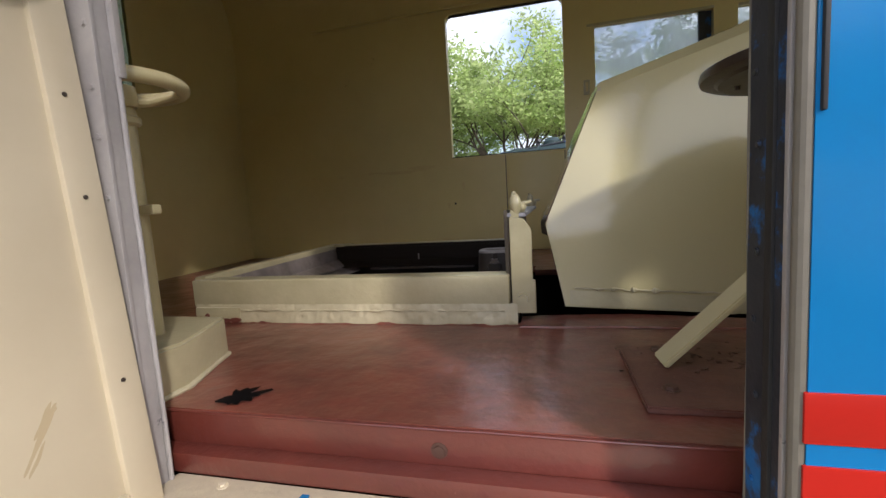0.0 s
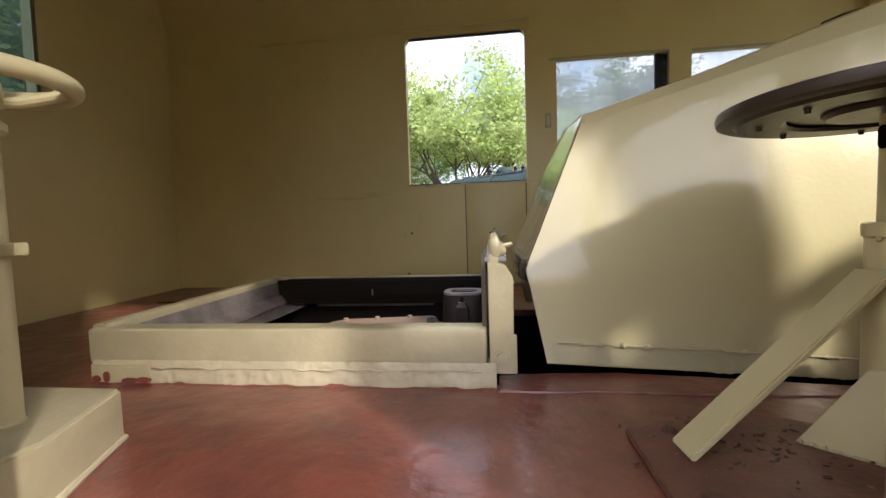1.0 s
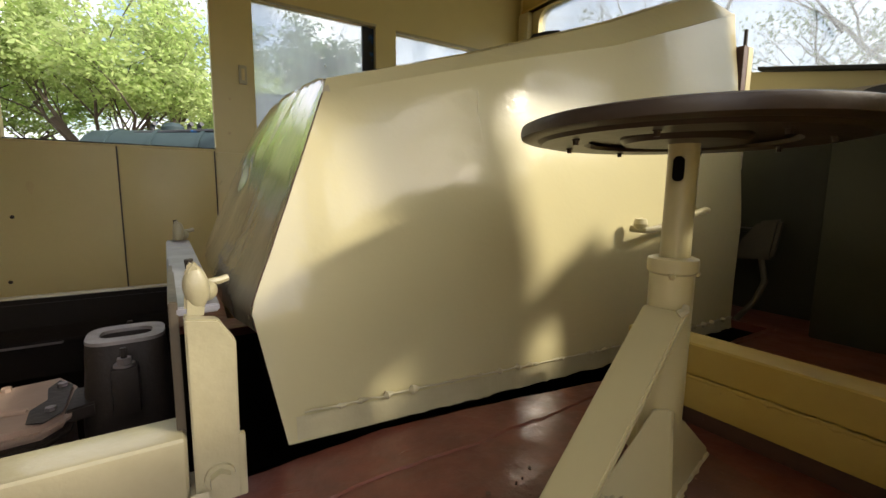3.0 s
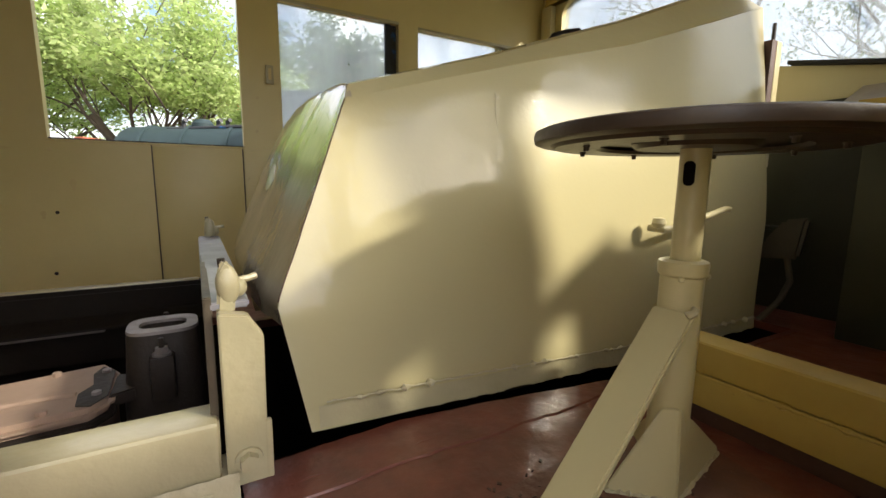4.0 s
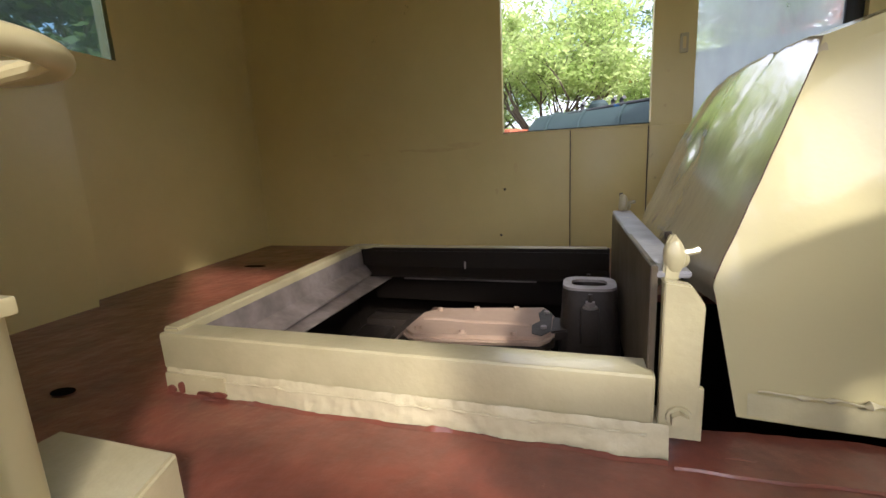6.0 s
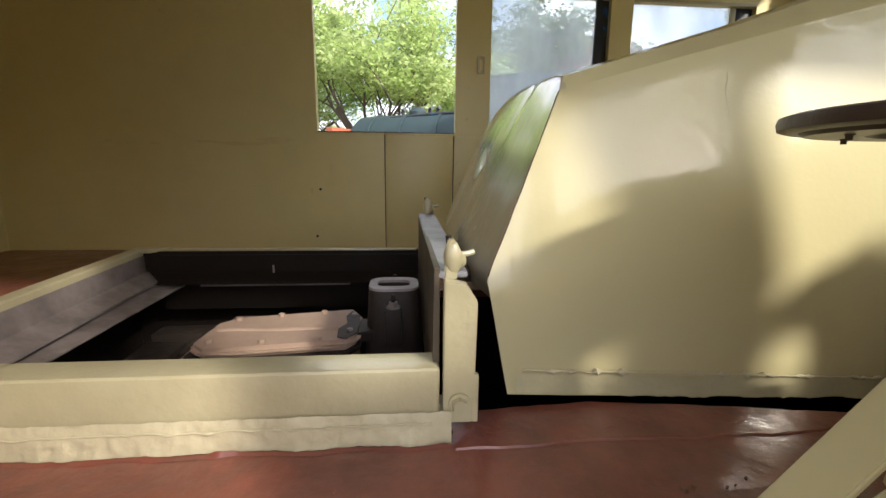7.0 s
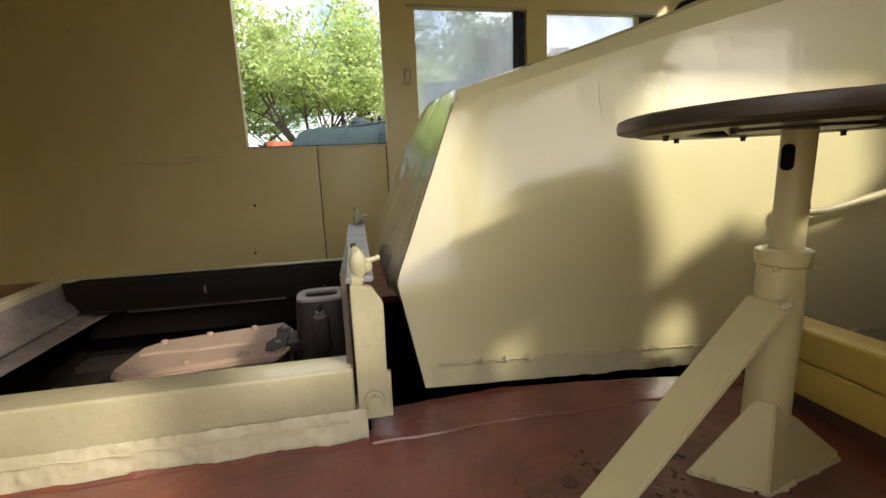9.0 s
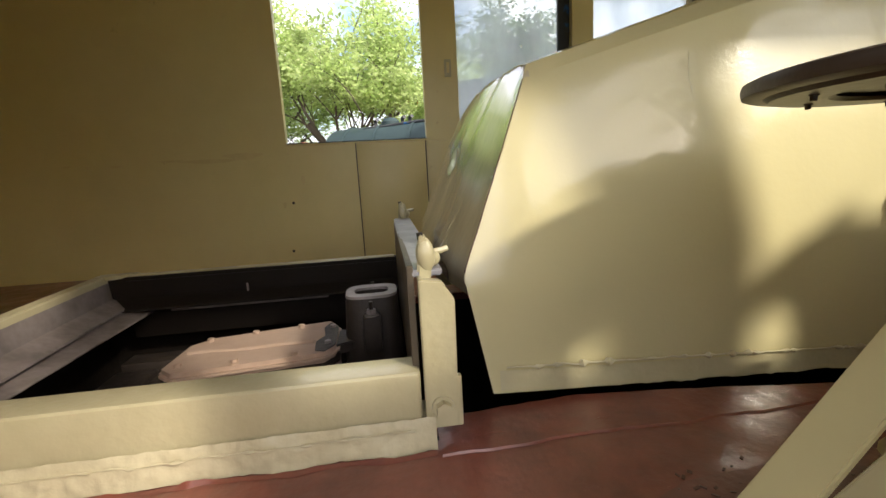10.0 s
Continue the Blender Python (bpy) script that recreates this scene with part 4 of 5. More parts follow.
for k, (x, y) in enumerate([(-0.39, 1.87), (-0.25, 1.865), (-0.10, 1.875), (-0.02, 1.93), (-0.02, 2.06), (-0.12, 2.09), (-0.25, 2.07), (-0.37, 2.04)]):
    hexbolt("bolt", (x, y, 0.050), (0, 0, 1), 0.010, 0.012, rim_steel if k in (3, 4) else dusty, cover)
part("bare_patch", prism([(-0.050, 1.885), (-0.022, 1.872), (0.002, 1.912), (-0.002, 2.060), (-0.032, 2.105), (-0.046, 2.06), (-0.034, 1.99), (-0.056, 1.95)], "z", 0.0525, 0.0548, 0.001), iron, cover, "dark greasy patch rubbed clean of dust")
part("ridge", roughen(tube([(-0.40 + 0.034 * k, 1.955 + 0.004 * math.sin(k), 0.052) for k in range(11)], 0.007, 8), 0.002, 20), dusty, cover)
part("lifting_bracket", prism([(0.0, 1.93), (0.05, 1.95), (0.05, 2.05), (0.0, 2.06)], "z", 0.015, 0.045, 0.004), iron, gear)
part("side_boss", lathe([(0.0, 0.0), (0.035, 0.0), (0.03, 0.02), (0.0, 0.025)], (-0.10, 1.842, -0.05), 18), dusty, gear)
part("wire_clip", tube([(-0.30, 1.838, 0.006), (-0.297, 1.836, -0.02), (-0.288, 1.838, -0.05)], 0.0022, 6), rim_steel, gear, "bright bent wire")
part("side_flange", roughen(box(-0.54, -0.45, 1.90, 2.10, -0.50, -0.05, 0.012), 0.003, 12), brown_cast, gear)

tower = thing("breather_tower", "cast-iron tower with an oval mouth beside the gearbox", "casting")
OV = [(math.cos(a), math.sin(a)) for a in [2 * math.pi * k / 28 for k in range(28)]]


def oval(w, h, k):
    c, s = OV[k]
    return (abs(c) ** 0.55 * (1 if c > 0 else -1) * w, abs(s) ** 0.62 * (1 if s > 0 else -1) * h)


bm = bmesh.new()
levels = []
for w, h, z in ((0.095, 0.105, -0.5), (0.090, 0.095, -0.02), (0.080, 0.085, 0.10), (0.078, 0.072, 0.148), (0.076, 0.070, 0.160), (0.050, 0.034, 0.160), (0.048, 0.032, 0.05)):
    levels.append([bm.verts.new((0.107 + oval(w, h, k)[0], 2.035 + oval(w, h, k)[1], z)) for k in range(28)])
for a, b in zip(levels, levels[1:]):
    for k in range(28):
        bm.faces.new((a[k], a[(k + 1) % 28], b[(k + 1) % 28], b[k]))
bm.faces.new(levels[-1])
part("body", bm, iron, tower, smooth=35)
bm = bmesh.new()
lev = [[bm.verts.new((0.107 + oval(w, h, k)[0], 2.035 + oval(w, h, k)[1], z)) for k in range(28)] for w, h, z in ((0.077, 0.071, 0.1605), (0.076, 0.070, 0.168), (0.051, 0.035, 0.168), (0.050, 0.034, 0.1605))]
for a, b in zip(lev, lev[1:]):
    for k in range(28):
        bm.faces.new((a[k], a[(k + 1) % 28], b[(k + 1) % 28], b[k]))
part("rim_plate", bm, rim_steel, tower, "worn bright rim", 35)
for x, y in ((0.107, 1.922), (0.107, 2.148)):
    part("lug", box(x - 0.025, x + 0.025, y - 0.02, y + 0.02, 0.02, 0.125, 0.008), iron, tower)
    hexbolt("nut", (x, y, 0.125), (0, 0, 1), 0.015, 0.018, lilac, tower)
    part("stud", tube([(x, y, 0.12), (x, y, 0.165)], 0.006, 8), iron, tower)
for b in ((-0.80, -0.66, 2.0, 2.3, -0.30, -0.12), (-0.62, -0.55, 2.15, 2.40, -0.45, -0.10), (-0.52, -0.40, 2.22, 2.40, -0.40, -0.06), (-0.86, -0.5, 2.42, 2.52, -0.5, -0.14)):
    blk = thing("frame_bracket", "rusty dust-covered bracket down in the machinery well", "bracket", "brackets in the well")
    part("plate", roughen(box(*b, 0.008), 0.003, 12), rust_plate if b[0] > -0.6 else iron, blk)

# ---- handwheel column ----
CX, CY = -0.595, 1.00
brake = thing("handwheel_column", "cream handbrake column with a cream handwheel", "handwheel")
foot = prism([(-0.80, 0.872), (-0.462, 0.872), (-0.458, 0.955), (-0.532, 1.165), (-0.80, 1.165)], "z", 0.0, 0.108, 0.006)
part("base_box", roughen(foot, 0.002, 20), cream_worn, brake)
part("base_weld", roughen(tube([(-0.462, 0.875, 0.004), (-0.456, 0.955, 0.004), (-0.500, 1.07, 0.004), (-0.532, 1.165, 0.004)], 0.007, 8), 0.003, 30), weld_mat, brake)
part("column", tube([(CX, CY, 0.106), (CX, CY, 0.112), (CX, CY, 0.598)], [0.030, 0.026, 0.0235], 24), cream, brake)
part("collar", lathe([(0.0, 0.0), (0.028, 0.0), (0.034, 0.006), (0.034, 0.018), (0.027, 0.024), (0.020, 0.055), (0.0, 0.055)], (CX, CY, 0.593), 24), cream, brake)
wheel = part("wheel_rim", tube([(CX + 0.123 * math.cos(a), CY + 0.123 * math.sin(a), 0.680) for a in [2 * math.pi * k / 48 for k in range(48)]], 0.0165, 14, closed=True), cream, brake)
part("hub", lathe([(0.0, 0.0), (0.03, 0.0), (0.034, 0.01), (0.030, 0.045), (0.0, 0.05)], (CX, CY, 0.636), 20), cream, wheel)
for k in range(4):
    a = math.pi / 4 + math.pi / 2 * k
    part("spoke", tube([(CX + r * math.cos(a), CY + r * math.sin(a), z) for r, z in ((0.02, 0.648), (0.05, 0.650), (0.10, 0.668), (0.123, 0.679))], 0.010, 10), cream, wheel)
part("nub", box(CX + 0.020, CX + 0.062, CY - 0.012, CY + 0.012, 0.392, 0.414, 0.004), cream, brake)

# ---- stool ----
SX, SY = 0.890, 1.188
stool = thing("driver_stool", "cream pedestal with a dark brown round plate seat", "stool")
seat = part("seat_plate", lathe([(0.0, 0.0), (0.20, 0.0), (0.205, -0.005), (0.240, -0.005), (0.248, -0.002), (0.250, 0.007), (0.248, 0.015), (0.241, 0.018), (0.0, 0.018)], (SX, SY, 0.592), 64), brown_disc, stool, "dark brown round steel plate")
part("rim_ring", lathe([(0.140, -0.005), (0.148, -0.010), (0.215, -0.010), (0.222, -0.005), (0.222, 0.0), (0.140, 0.0)], (SX, SY, 0.592), 56), brown_disc, seat)
part("hub_plate", lathe([(0.0, -0.012), (0.085, -0.012), (0.092, -0.005), (0.092, 0.0), (0.0, 0.0)], (SX, SY, 0.593), 30), brown_disc, seat)
for a in (66, 112, 158, 246, 292, 338, 20, 200):
    hexbolt("bolt", (SX + 0.180 * math.cos(radians(a)), SY + 0.180 * math.sin(radians(a)), 0.583), (0, 0, -1), 0.0045, 0.009, brown_disc, seat)
post_b = tube([(SX + 0.004, SY, 0.385), (SX + 0.006, SY, 0.585)], 0.0225, 28)
part("inner_post", post_b, cream, stool)
part("post_slot", prism([(SX - 0.008, 0.528), (SX - 0.004, 0.523), (SX + 0.004, 0.523), (SX + 0.008, 0.528), (SX + 0.008, 0.556), (SX + 0.004, 0.561), (SX - 0.004, 0.561), (SX - 0.008, 0.556)], "y", -0.003, 0.003, 0.001), black, stool, "dark keyhole slot").matrix_basis = Matrix.Translation((SX, SY, 0)) @ pose(0, 0, 0, 0, 0, -68) @ Matrix.Translation((-SX, -0.0225, 0))
part("outer_post", tube([(SX - 0.004, SY, 0.0), (SX, SY, 0.39)], 0.0335, 30), cream, stool)
collar = part("collar", lathe([(0.022, 0.005), (0.030, 0.006), (0.0375, 0.003), (0.0385, -0.003), (0.0375, -0.018), (0.0335, -0.022)], (SX, SY, 0.398), 32), cream, stool)
for a in (-150, -40):
    nut = bmesh.new()
    bmesh.ops.create_uvsphere(nut, u_segments=10, v_segments=6, radius=0.005, matrix=Matrix.Translation((SX + 0.039 * math.cos(radians(a)), SY + 0.039 * math.sin(radians(a)), 0.376)))
    part("screw", nut, cream, collar)
# flat brace down to the floor plate
bm = bmesh.new()
foot_p, top_p = Vector((0.548, 1.152, 0.020)), Vector((0.858, 1.176, 0.322))
way = (top_p - foot_p).normalized()
wide = Vector((way.y, -way.x, 0)).normalized()
thick = way.cross(wide).normalized()
corners = []
for p in (foot_p, top_p):
    corners.append([bm.verts.new(p + wide * a * 0.034 + thick * b * 0.006) for a, b in ((-1, -1), (1, -1), (1, 1), (-1, 1))])
for i in range(4):
    bm.faces.new((corners[0][i], corners[0][(i + 1) % 4], corners[1][(i + 1) % 4], corners[1][i]))
bm.faces.new(corners[0]), bm.faces.new(corners[1])
bmesh.ops.bevel(bm, geom=list(bm.edges), offset=0.003, segments=2, affect="EDGES")
part("brace", bm, cream, stool, "flat cream brace bar")
part("brace_weld", roughen(tube([(0.850, 1.150, 0.322), (0.858, 1.144, 0.327), (0.866, 1.150, 0.330)], 0.0065, 8), 0.003, 60), weld_mat, stool)
for pts in (((0.765, 1.215, 0.012), (0.850, 1.140, 0.010), (0.866, 1.158, 0.160), (0.852, 1.178, 0.156)),
            ((0.850, 1.140, 0.010), (1.040, 1.181, 0.012), (1.036, 1.180, 0.030), (0.926, 1.168, 0.118), (0.866, 1.158, 0.160)),
            ((0.905, 1.215, 0.010), (0.960, 1.300, 0.010), (0.955, 1.296, 0.030), (0.900, 1.205, 0.140))):
    g = bmesh.new()
    ring = [Vector(p) for p in pts]
    off = (ring[1] - ring[0]).cross(ring[2] - ring[0]).normalized() * 0.0035
    lo = [g.verts.new(p - off) for p in ring]
    hi = [g.verts.new(p + off) for p in ring]
    g.faces.new(lo), g.faces.new(hi)
    for i in range(len(ring)):
        g.faces.new((lo[i], lo[(i + 1) % len(ring)], hi[(i + 1) % len(ring)], hi[i]))
    bmesh.ops.bevel(g, geom=list(g.edges), offset=0.0015, segments=2, affect="EDGES")
    part("gusset", g, cream, stool)
    a, b = ring[0], ring[1]
    bead = [a + (b - a) * k / 24 + Vector((0, -0.004, 0.002 + 0.004 * noise.noise(Vector((k * 0.7, a.x * 9, 1))))) for k in range(25)]
    part("foot_bead", tube(bead, [0.003 + 0.005 * abs(noise.noise(Vector((k * 0.9, a.x * 7, 3)))) for k in range(25)], 8), weld_mat, stool)
part("foot_weld", roughen(lathe([(0.034, 0.018), (0.050, 0.006), (0.060, 0.0)], (SX, SY, 0.006), 40), 0.006, 40), weld_mat, stool, "ragged weld round the foot")
plate = thing("base_plate", "dirty dark steel plate under the pedestal", "plate")
part("plate", roughen(prism([(0.484, 0.953), (1.0, 0.960), (1.06, 1.20), (0.80, 1.31), (0.60, 1.297), (0.481, 1.250)], "z", 0.0005, 0.013, 0.003), 0.0012, 20), plate_red, plate)
for x, y in ((0.54, 1.03), (0.97, 1.02), (0.56, 1.24)):
    hexbolt("bolt", (x, y, 0.012), (0, 0, 1), 0.012, 0.008, rust_plate, plate)
random.seed(4)
chips = bmesh.new()
for k in range(90):
    x, y = random.gauss(0.68, 0.10), random.gauss(1.20, 0.06)
    s = random.uniform(0.002, 0.0065)
    m = Matrix.Translation((x, y, 0.0145 if (x > 0.49 and y < 1.28) else 0.003)) @ Euler((random.uniform(-0.5, 0.5), random.uniform(-0.5, 0.5), random.uniform(0, 6))).to_matrix().to_4x4() @ Matrix.Diagonal((s * 1.6, s, s * 0.35, 1))
    bmesh.ops.create_cube(chips, size=1, matrix=m)
tagged(mesh_object("paint_chips", chips, rust_plate), "flakes of rust and paint round the pedestal foot", "debris", kind="stuff")

# ---- beam on the floor behind the stool ----
beam = thing("floor_beam", "yellowed cream steel channel beam across the floor", "beam")
part("web", roughen(box(1.130, 1.21, 0.802, 1.42, 0.118, 0.190, 0.010, segs=3), 0.001, 18), yellow_cream, beam)
part("flange", roughen(box(1.122, 1.22, 0.802, 1.42, 0.048, 0.116, 0.006), 0.001, 18), yellow_cream, beam)
part("weld", tube([(1.126, 0.83 + 0.012 * k, 0.117 + 0.004 * noise.noise(Vector((k * 0.8, 3, 1)))) for k in range(48)],
                  [0.003 + 0.009 * abs(noise.noise(Vector((k * 0.9, 0, 4)))) for k in range(48)], 8), yellow_cream, beam)
part("foot", box(1.150, 1.20, 0.81, 1.40, 0.0, 0.050, 0.004), rust_plate, beam, "dark packing below the beam")

# ---- front right corner: console, panel, seat ----
console = thing("control_console", "control console coloured dark for its shaded corner, with a worn silver instrument panel", "console")
part("body", box(2.10, 2.52, 0.83, 1.36, 0.0, 0.79, 0.01), dash_shade_green, console)
part("front_panel", prism([(0.83, 0.80), (1.82, 0.862), (1.82, 1.045), (0.83, 0.850)], "x", 2.40, 2.415, 0.003), cream, console)
part("cowl_edge", prism([(0.83, 0.852), (1.72, 1.027), (1.72, 1.043), (0.83, 0.868)], "x", 2.37, 2.44, 0.003), rubber, console, "black rubber edge")
face = part("instrument_panel", prism([(2.20, 0.795), (2.385, 0.885), (2.385, 0.90), (2.19, 0.81)], "y", 0.83, 1.47, 0.003), silver, console, "worn silver instrument panel")
for k in range(3):
    g = bmesh.new()
    bmesh.ops.create_cone(g, cap_ends=True, segments=28, radius1=0.060, radius2=0.053, depth=0.014, matrix=Matrix.Translation((2.29, 0.96 + 0.17 * k, 0.857)) @ pose(0, 0, 0, 0, -26, 0))
    part("dial", g, rubber, face, "round black dial")
part("shelf", box(2.02, 2.20, 0.90, 1.36, 0.775, 0.795, 0.004), yellow_cream, console, "yellowed shelf edge")
# unseen desk, its outline and knob cut to cast the shadow on the hood
desk = thing("shadow_desk", "unseen cream desk box below the driver's window, shaped to cast the hood's shadow", "desk")
part("front_board", prism([(2.40, 1.09), (2.29, 1.03), (2.085, 0.895), (1.777, 0.903), (1.67, 0.854), (1.533, 0.748), (1.535, 0.70), (1.60, 0.705), (1.675, 0.700), (1.70, 0.55), (2.40, 0.55)], "y", 0.958, 0.98, 0.004), cream, desk)
part("box", box(1.90, 2.40, 0.802, 0.957, 0.55, 0.83, 0.006), cream, desk)
part("knob", lathe([(0.0, 0.0), (0.02, 0.0), (0.024, 0.02), (0.0, 0.03)], (1.80, 0.97, 0.902), 14), black, desk)
upright = thing("hood_stop", "narrow cream stop plate at the end of the hood", "bracket")
part("plate", box(2.078, 2.112, 1.646, 1.69, 0.0, 1.060, 0.003), rust_plate, upright)
part("face", box(2.113, 2.150, 1.645, 1.66, 0.60, 1.060, 0.003), cream, upright)
part("rod", tube([(2.10, 1.655, 1.055), (2.10, 1.655, 1.12)], 0.007, 8), iron, upright)
# dark panel added to keep the corner below the windscreen in shade
panel = thing("corner_shade_panel", "added dark green-grey panel that holds the corner's shade below the windscreen", "panel")
part("plate", box(2.36, 2.39, 1.37, 3.30, 0.0, 0.86, 0.004), dash_shade_green, panel)
part("ledge", box(2.28, 2.36, 1.60, 2.30, 0.345, 0.36, 0.003), dash_shade_green, panel)
pedal = thing("foot_pedal", "pale pedal pad on a bent stem, coloured dark for its shaded corner", "pedal")
part("pad", roughen(prism([(1.52, 0.25), (1.66, 0.24), (1.64, 0.31), (1.58, 0.40), (1.50, 0.41)], "x", 2.17, 2.21, 0.012), 0.004, 12), pedal_shade_paint, pedal)
part("stem", tube([(2.19, 1.56, 0.25), (2.19, 1.54, 0.16), (2.17, 1.56, 0.08), (2.12, 1.60, 0.0)], 0.011, 10), pedal_shade_paint, pedal)


# ---- trees and the other engine outside ----
def limb(bm, p, way, length, r, depth, tips, rng):
    pts, radii = [p.copy()], [r]
    q, w = p.copy(), way.copy()
    for k in range(4):
        w = (w + Vector((rng.uniform(-1, 1), rng.uniform(-1, 1), rng.uniform(-0.4, 0.7))) * 0.22).normalized()
        q = q + w * length / 4
        pts.append(q.copy())
        radii.append(r * (1 - 0.45 * (k + 1) / 4))
        if depth <= 1:
            tips.append(q.copy())
    tube(pts, radii, 6 if depth < 3 else 9, bm)
    if depth > 0:
        for k in range(rng.choice((2, 3, 3))):
            b = pts[rng.choice((2, 3, 4))]
            v = (w + Vector((rng.uniform(-1, 1), rng.uniform(-1, 1), rng.uniform(-0.25, 0.6))) * 0.95).normalized()
            limb(bm, b, v, length * rng.uniform(0.6, 0.8), radii[-1] * 0.85, depth - 1, tips, rng)


def tree(place, height, seed, leaf, count, size, spread, label, flowers=None, depth=4, low=0.28):
    rng = random.Random(seed)
    bm, tips = bmesh.new(), []
    base = Vector(place)
    trunk_top = base + Vector((0.2, 0.1, height * low))
    tube([base, (base + trunk_top) / 2 + Vector((0.1, 0, 0)), trunk_top], [height * 0.032, height * 0.026, height * 0.022], 10, bm)
    for k in range(5):
        a = 2 * math.pi * k / 5 + rng.uniform(-0.4, 0.4)
        limb(bm, trunk_top, Vector((math.cos(a) * spread, math.sin(a) * spread, rng.uniform(0.5, 1.0))).normalized(), height * 0.30, height * 0.014, depth, tips, rng)
    t = thing("tree", label, "tree", "trees outside")
    part("trunk", bm, bark, t, smooth=60)
    nr = np.random.default_rng(seed)

    def crown(name, n, mat, sz, share):
        centres = np.array([tips[i] for i in nr.integers(0, max(1, int(len(tips) * share)), n // 45)])
        centres = centres + nr.normal(0, 0.12, centres.shape) * (height / 7)
        pos = np.repeat(centres, 45, axis=0) + nr.normal(0, 1, (len(centres) * 45, 3)) * np.array([0.25, 0.25, 0.085]) * (height / 7)
        a = nr.normal(0, 1, pos.shape) * np.array([1, 1, 0.6])
        a /= np.linalg.norm(a, axis=1)[:, None]
        b = np.cross(a, nr.normal(0, 1, pos.shape))
        b /= np.linalg.norm(b, axis=1)[:, None]
        s = (sz * nr.uniform(0.6, 1.3, len(pos)))[:, None]
        verts = np.stack([pos - a * s, pos + b * s * 0.42, pos + a * s, pos - b * s * 0.42], 1).reshape(-1, 3)
        me = bpy.data.meshes.new(name)
        me.from_pydata(verts.tolist(), [], np.arange(len(verts)).reshape(-1, 4).tolist())
        me.materials.append(mat)
        ob = new(name, me)
        ob.parent = t
        ob["kind"] = "stuff"
    crown("crown", count, leaf, size, 1.0)
    if flowers:
        crown("flowers", flowers, leaf_orange, size * 0.9, 0.35)
    return t


tree((-0.6, 13.0, GROUND), 7.2, 3, leaf_light, 34000, 0.062, 0.8, "airy light-green feathery-leaved tree beyond the open window", low=0.2)
tree((-1.9, 17.5, GROUND), 5.4, 61, leaf_light, 13000, 0.06, 0.9, "low light-green bushy tree behind the others", low=0.06)
tree((1.0, 18.5, GROUND), 5.2, 63, leaf_light, 12000, 0.06, 0.9, "low light-green bushy tree behind the other engine", 1500, low=0.06)
tree((-1.7, 14.6, GROUND), 3.5, 81, leaf_light, 14000, 0.06, 1.0, "low light-green shrub at the foot of the trees", low=0.03)
tree((0.7, 15.4, GROUND), 3.7, 83, leaf_light, 14000, 0.06, 1.0, "low light-green shrub behind the other engine", low=0.03)
tree((-3.1, 16.2, GROUND), 4.4, 85, leaf_light, 15000, 0.06, 1.0, "low light-green shrub thick with leaves", low=0.03)
tree((-0.8, 17.0, GROUND), 4.0, 87, leaf_light, 14000, 0.06, 1.0, "low light-green shrub between the tree trunks", low=0.03)
tree((-3.4, 21.0, GROUND), 5.0, 71, leaf_light, 11000, 0.07, 1.0, "low light-green bush filling the gap between the trees", low=0.04)
tree((2.6, 22.0, GROUND), 5.2, 73, leaf_light, 11000, 0.07, 1.0, "low light-green bush far beyond the other engine", low=0.04)
tree((-4.5, 15.0, GROUND), 7.4, 8, leaf_light, 24000, 0.055, 0.9, "light-green feathery-leaved tree standing further off", low=0.15)
tree((2.9, 14.5, GROUND), 6.6, 15, leaf_light, 24000, 0.052, 0.9, "low light-green tree with orange flowers beside the other engine", 4000, low=0.12)
tree((5.2, 17.0, GROUND), 8.2, 5, leaf_dark, 20000, 0.085, 0.9, "green tree with orange flowers seen through dusty glass", 9000)
tree((14.5, 16.5, GROUND), 8.0, 12, leaf_dark, 9000, 0.085, 0.9, "sparse tree against the bright sky")
tree((11.0, 6.5, GROUND), 8.4, 21, leaf_dark, 2600, 0.055, 1.3, "spreading bare-branched tree before the windscreen", depth=5)
tree((12.0, 1.2, GROUND), 8.6, 27, leaf_dark, 5000, 0.055, 1.3, "spreading fine-leaved tree before the windscreen", depth=5)
tree((8.6, -5.0, GROUND), 4.2, 41, leaf_dark, 14000, 0.085, 0.9, "bushy green tree on the sunny side of the cab", low=0.12)
tree((11.5, -5.6, GROUND), 8.0, 44, leaf_dark, 14000, 0.095, 0.9, "bushy green tree standing further along the sunny side", low=0.12)
tree((5.4, -9.4, GROUND), 6.2, 51, leaf_dark, 14000, 0.095, 0.9, "bushy green tree across from the doorway", low=0.12)
tree((8.2, -9.6, GROUND), 7.6, 47, leaf_dark, 14000, 0.095, 0.9, "bushy green tree beyond the first on the sunny side", low=0.12)
tree((-6.8, 5.6, GROUND), 5.6, 33, leaf_dark, 24000, 0.09, 0.9, "dark green tree behind the cab")

# unseen tree, added only to thin the sun that falls through the doorway
slim = thing("tree", "slim sparse-leaved unseen tree, added to thin the sun in the doorway", "tree", "trees outside")
part("trunk", tube([(3.05, -2.40, GROUND), (3.08, -2.38, 2.0), (3.02, -2.41, 4.2)], [0.06, 0.035, 0.012], 12), bark, slim, smooth=60)
nr = np.random.default_rng(77)
zs = nr.uniform(2.9, 4.0, 170)
girth = 0.85 * np.sqrt(nr.uniform(0, 1, 170))
ang = nr.uniform(0, 2 * np.pi, 170)
clumps = np.stack([3.10 + girth * np.cos(ang), -2.40 + girth * np.sin(ang), zs], 1)
pos = np.repeat(clumps, 4, axis=0) + nr.normal(0, 0.055, (680, 3))
da = nr.normal(0, 1, pos.shape)
da /= np.linalg.norm(da, axis=1)[:, None]
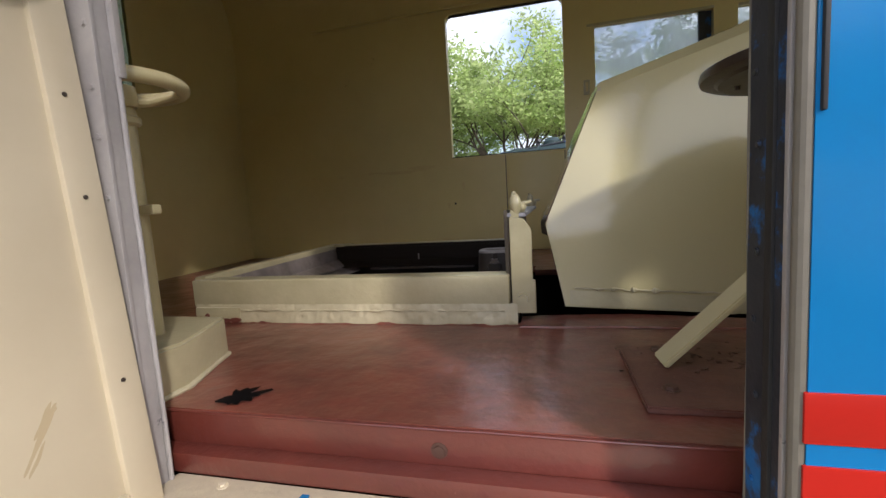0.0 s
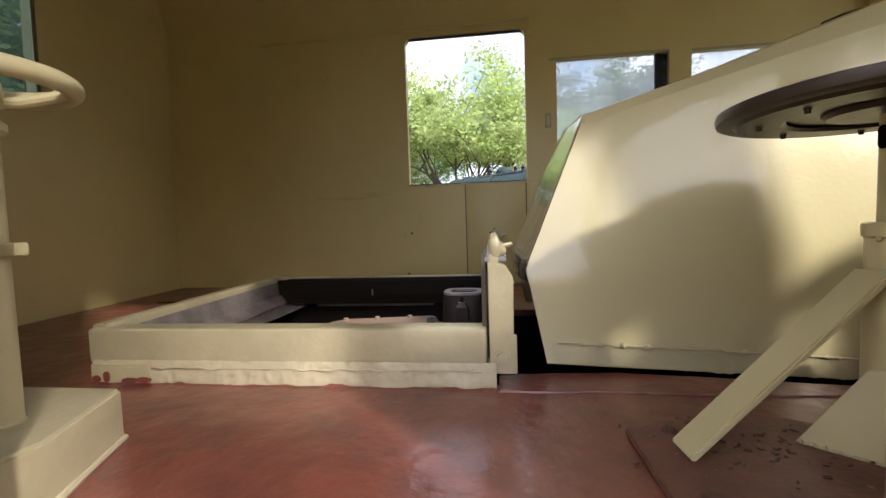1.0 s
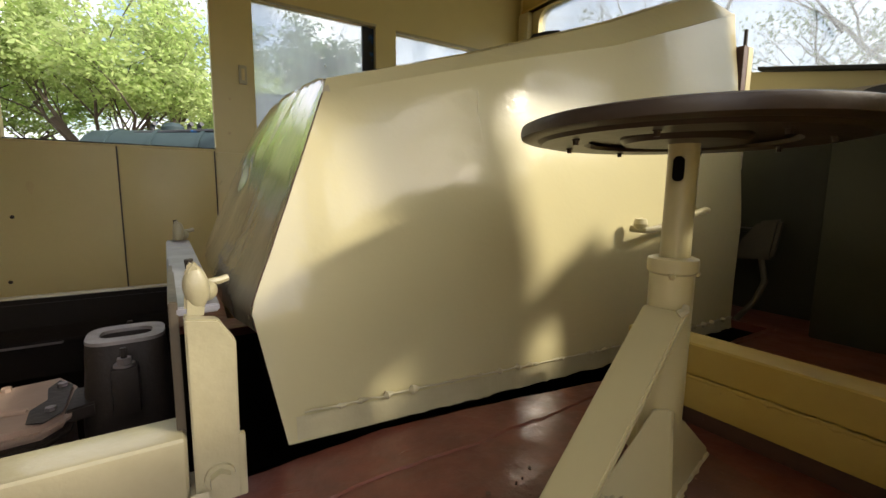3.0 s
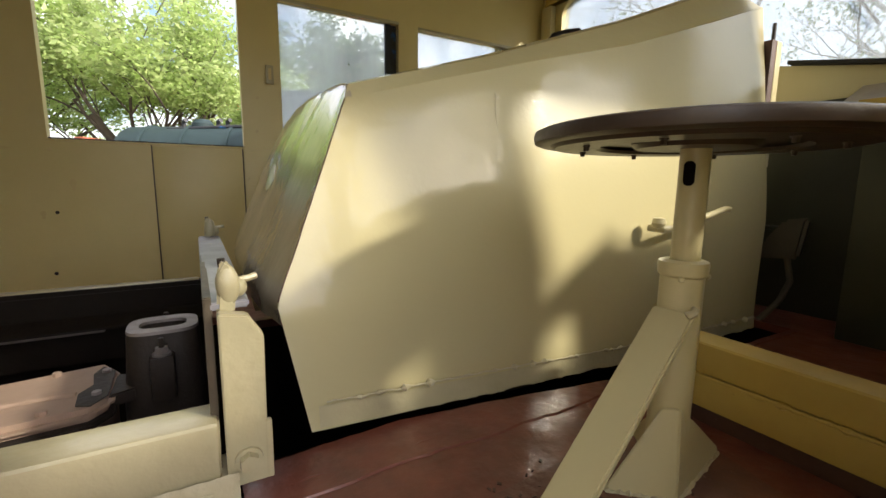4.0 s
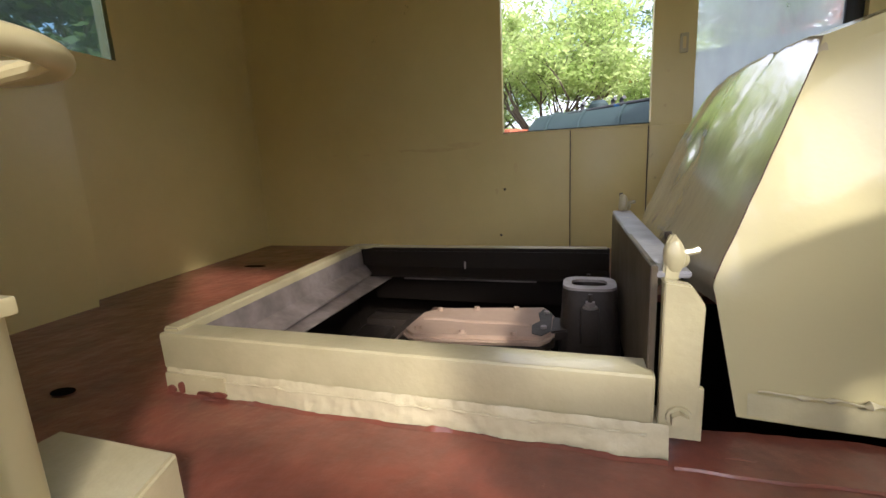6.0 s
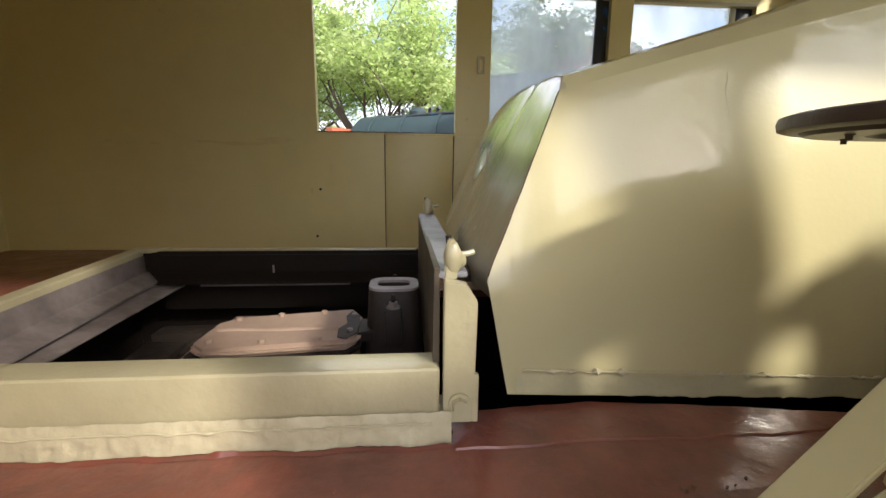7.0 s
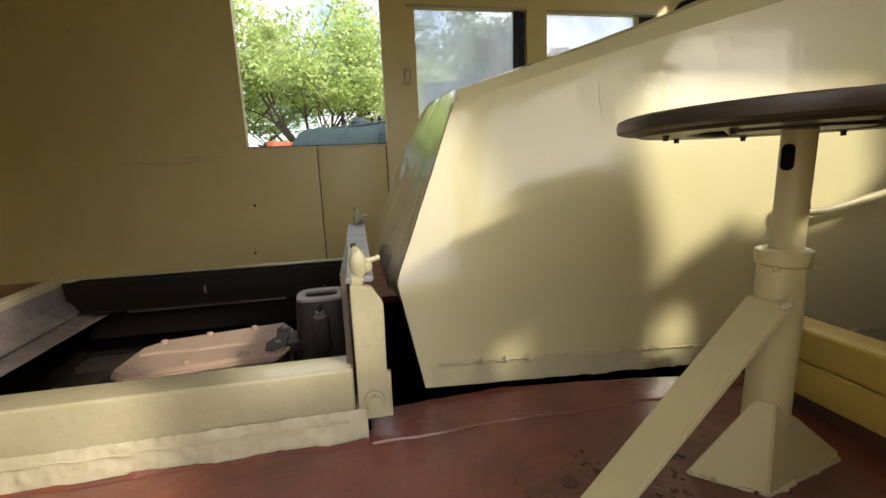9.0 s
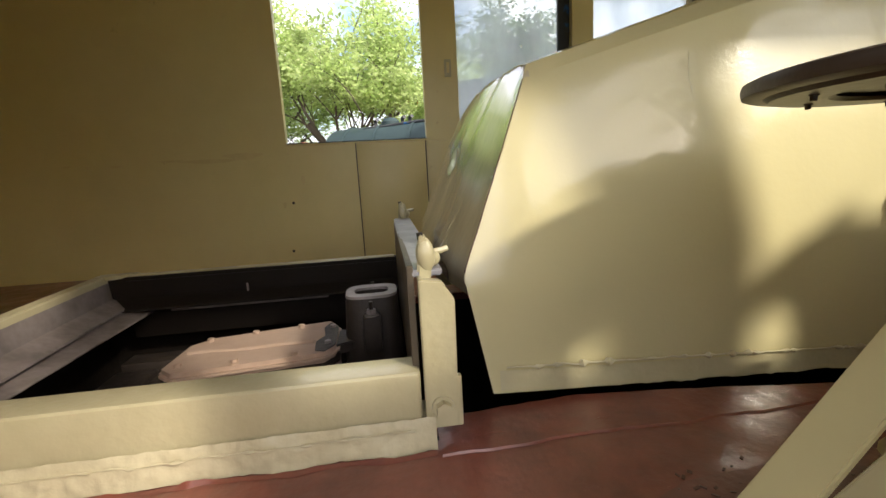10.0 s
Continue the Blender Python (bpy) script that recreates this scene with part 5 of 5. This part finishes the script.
db = np.cross(da, nr.normal(0, 1, pos.shape))
db /= np.linalg.norm(db, axis=1)[:, None]
quads = np.stack([pos - da * 0.085, pos + db * 0.035, pos + da * 0.085, pos - db * 0.035], 1).reshape(-1, 3)
me = bpy.data.meshes.new("crown")
me.from_pydata(quads.tolist(), [], np.arange(len(quads)).reshape(-1, 4).tolist())
me.materials.append(leaf_dark)
crown_ob = new("crown", me)
crown_ob.parent = slim
crown_ob["kind"] = "stuff"

engine = thing("steam_locomotive", "weathered green steam locomotive standing beyond the window", "locomotive")
A, B = Vector((-0.62, 9.6, 0.86)), Vector((1.75, 8.3, 0.90))
ALONG = (B - A).normalized()
SIDE = Vector((ALONG.y, -ALONG.x, 0)).normalized()
M = Matrix.Translation(A) @ Matrix((( ALONG.x, -SIDE.x, 0, 0), (ALONG.y, -SIDE.y, 0, 0), (ALONG.z, 0, 1, 0), (0, 0, 0, 1)))
engine.matrix_basis = M
LEN = (B - A).length
part("boiler", tube([(0, 0, 0), (0.05, 0, 0), (LEN, 0, 0)], [0.50, 0.52, 0.56], 40), teal, engine)
part("smokebox_door", tube([(-0.16, 0, 0), (-0.08, 0, 0), (0, 0, 0)], [0.20, 0.44, 0.47], 32), teal, engine)
for x in (0.35, 1.0, 1.7, 2.4):
    part("boiler_band", tube([(x, 0, 0), (x + 0.05, 0, 0)], 0.545 + 0.012 * x, 40), teal, engine)
part("dome", lathe([(0.16, 0.0), (0.16, 0.10), (0.11, 0.16), (0.0, 0.18)], (1.15, 0, 0.48), 24), teal, engine)
for x in (0.9, 1.45, 1.6, 2.1):
    part("boiler_fitting", tube([(x, -0.1, 0.5), (x, -0.1, 0.60), (x + 0.06, -0.14, 0.62)], 0.035, 10), dark_steel, engine, "dark pipe fitting")
part("pipe", tube([(0.7, -0.22, 0.46), (1.6, -0.24, 0.50), (2.5, -0.24, 0.52)], 0.03, 8), dark_steel, engine, "dark pipe along the boiler")
part("cab", box(LEN, LEN + 1.6, -0.85, 0.85, -0.75, 0.95, 0.03), teal, engine)
part("running_plate", box(-0.5, LEN + 1.6, -0.9, 0.9, -0.70, -0.64, 0.01), rust_red, engine)
part("end_plate", box(-0.40, -0.25, -0.7, 0.7, -1.2, 0.30, 0.02), rust_red, engine, "rusted red end plate")
part("frame", box(-0.5, LEN + 1.6, -0.5, 0.5, -1.6, -0.7, 0.02), dark_steel, engine)
for x in (0.3, 1.2, 2.1, 3.3):
    part("wheel", tube([(x, -0.62, -1.45), (x, -0.52, -1.45)], 0.38, 28), dark_steel, engine)
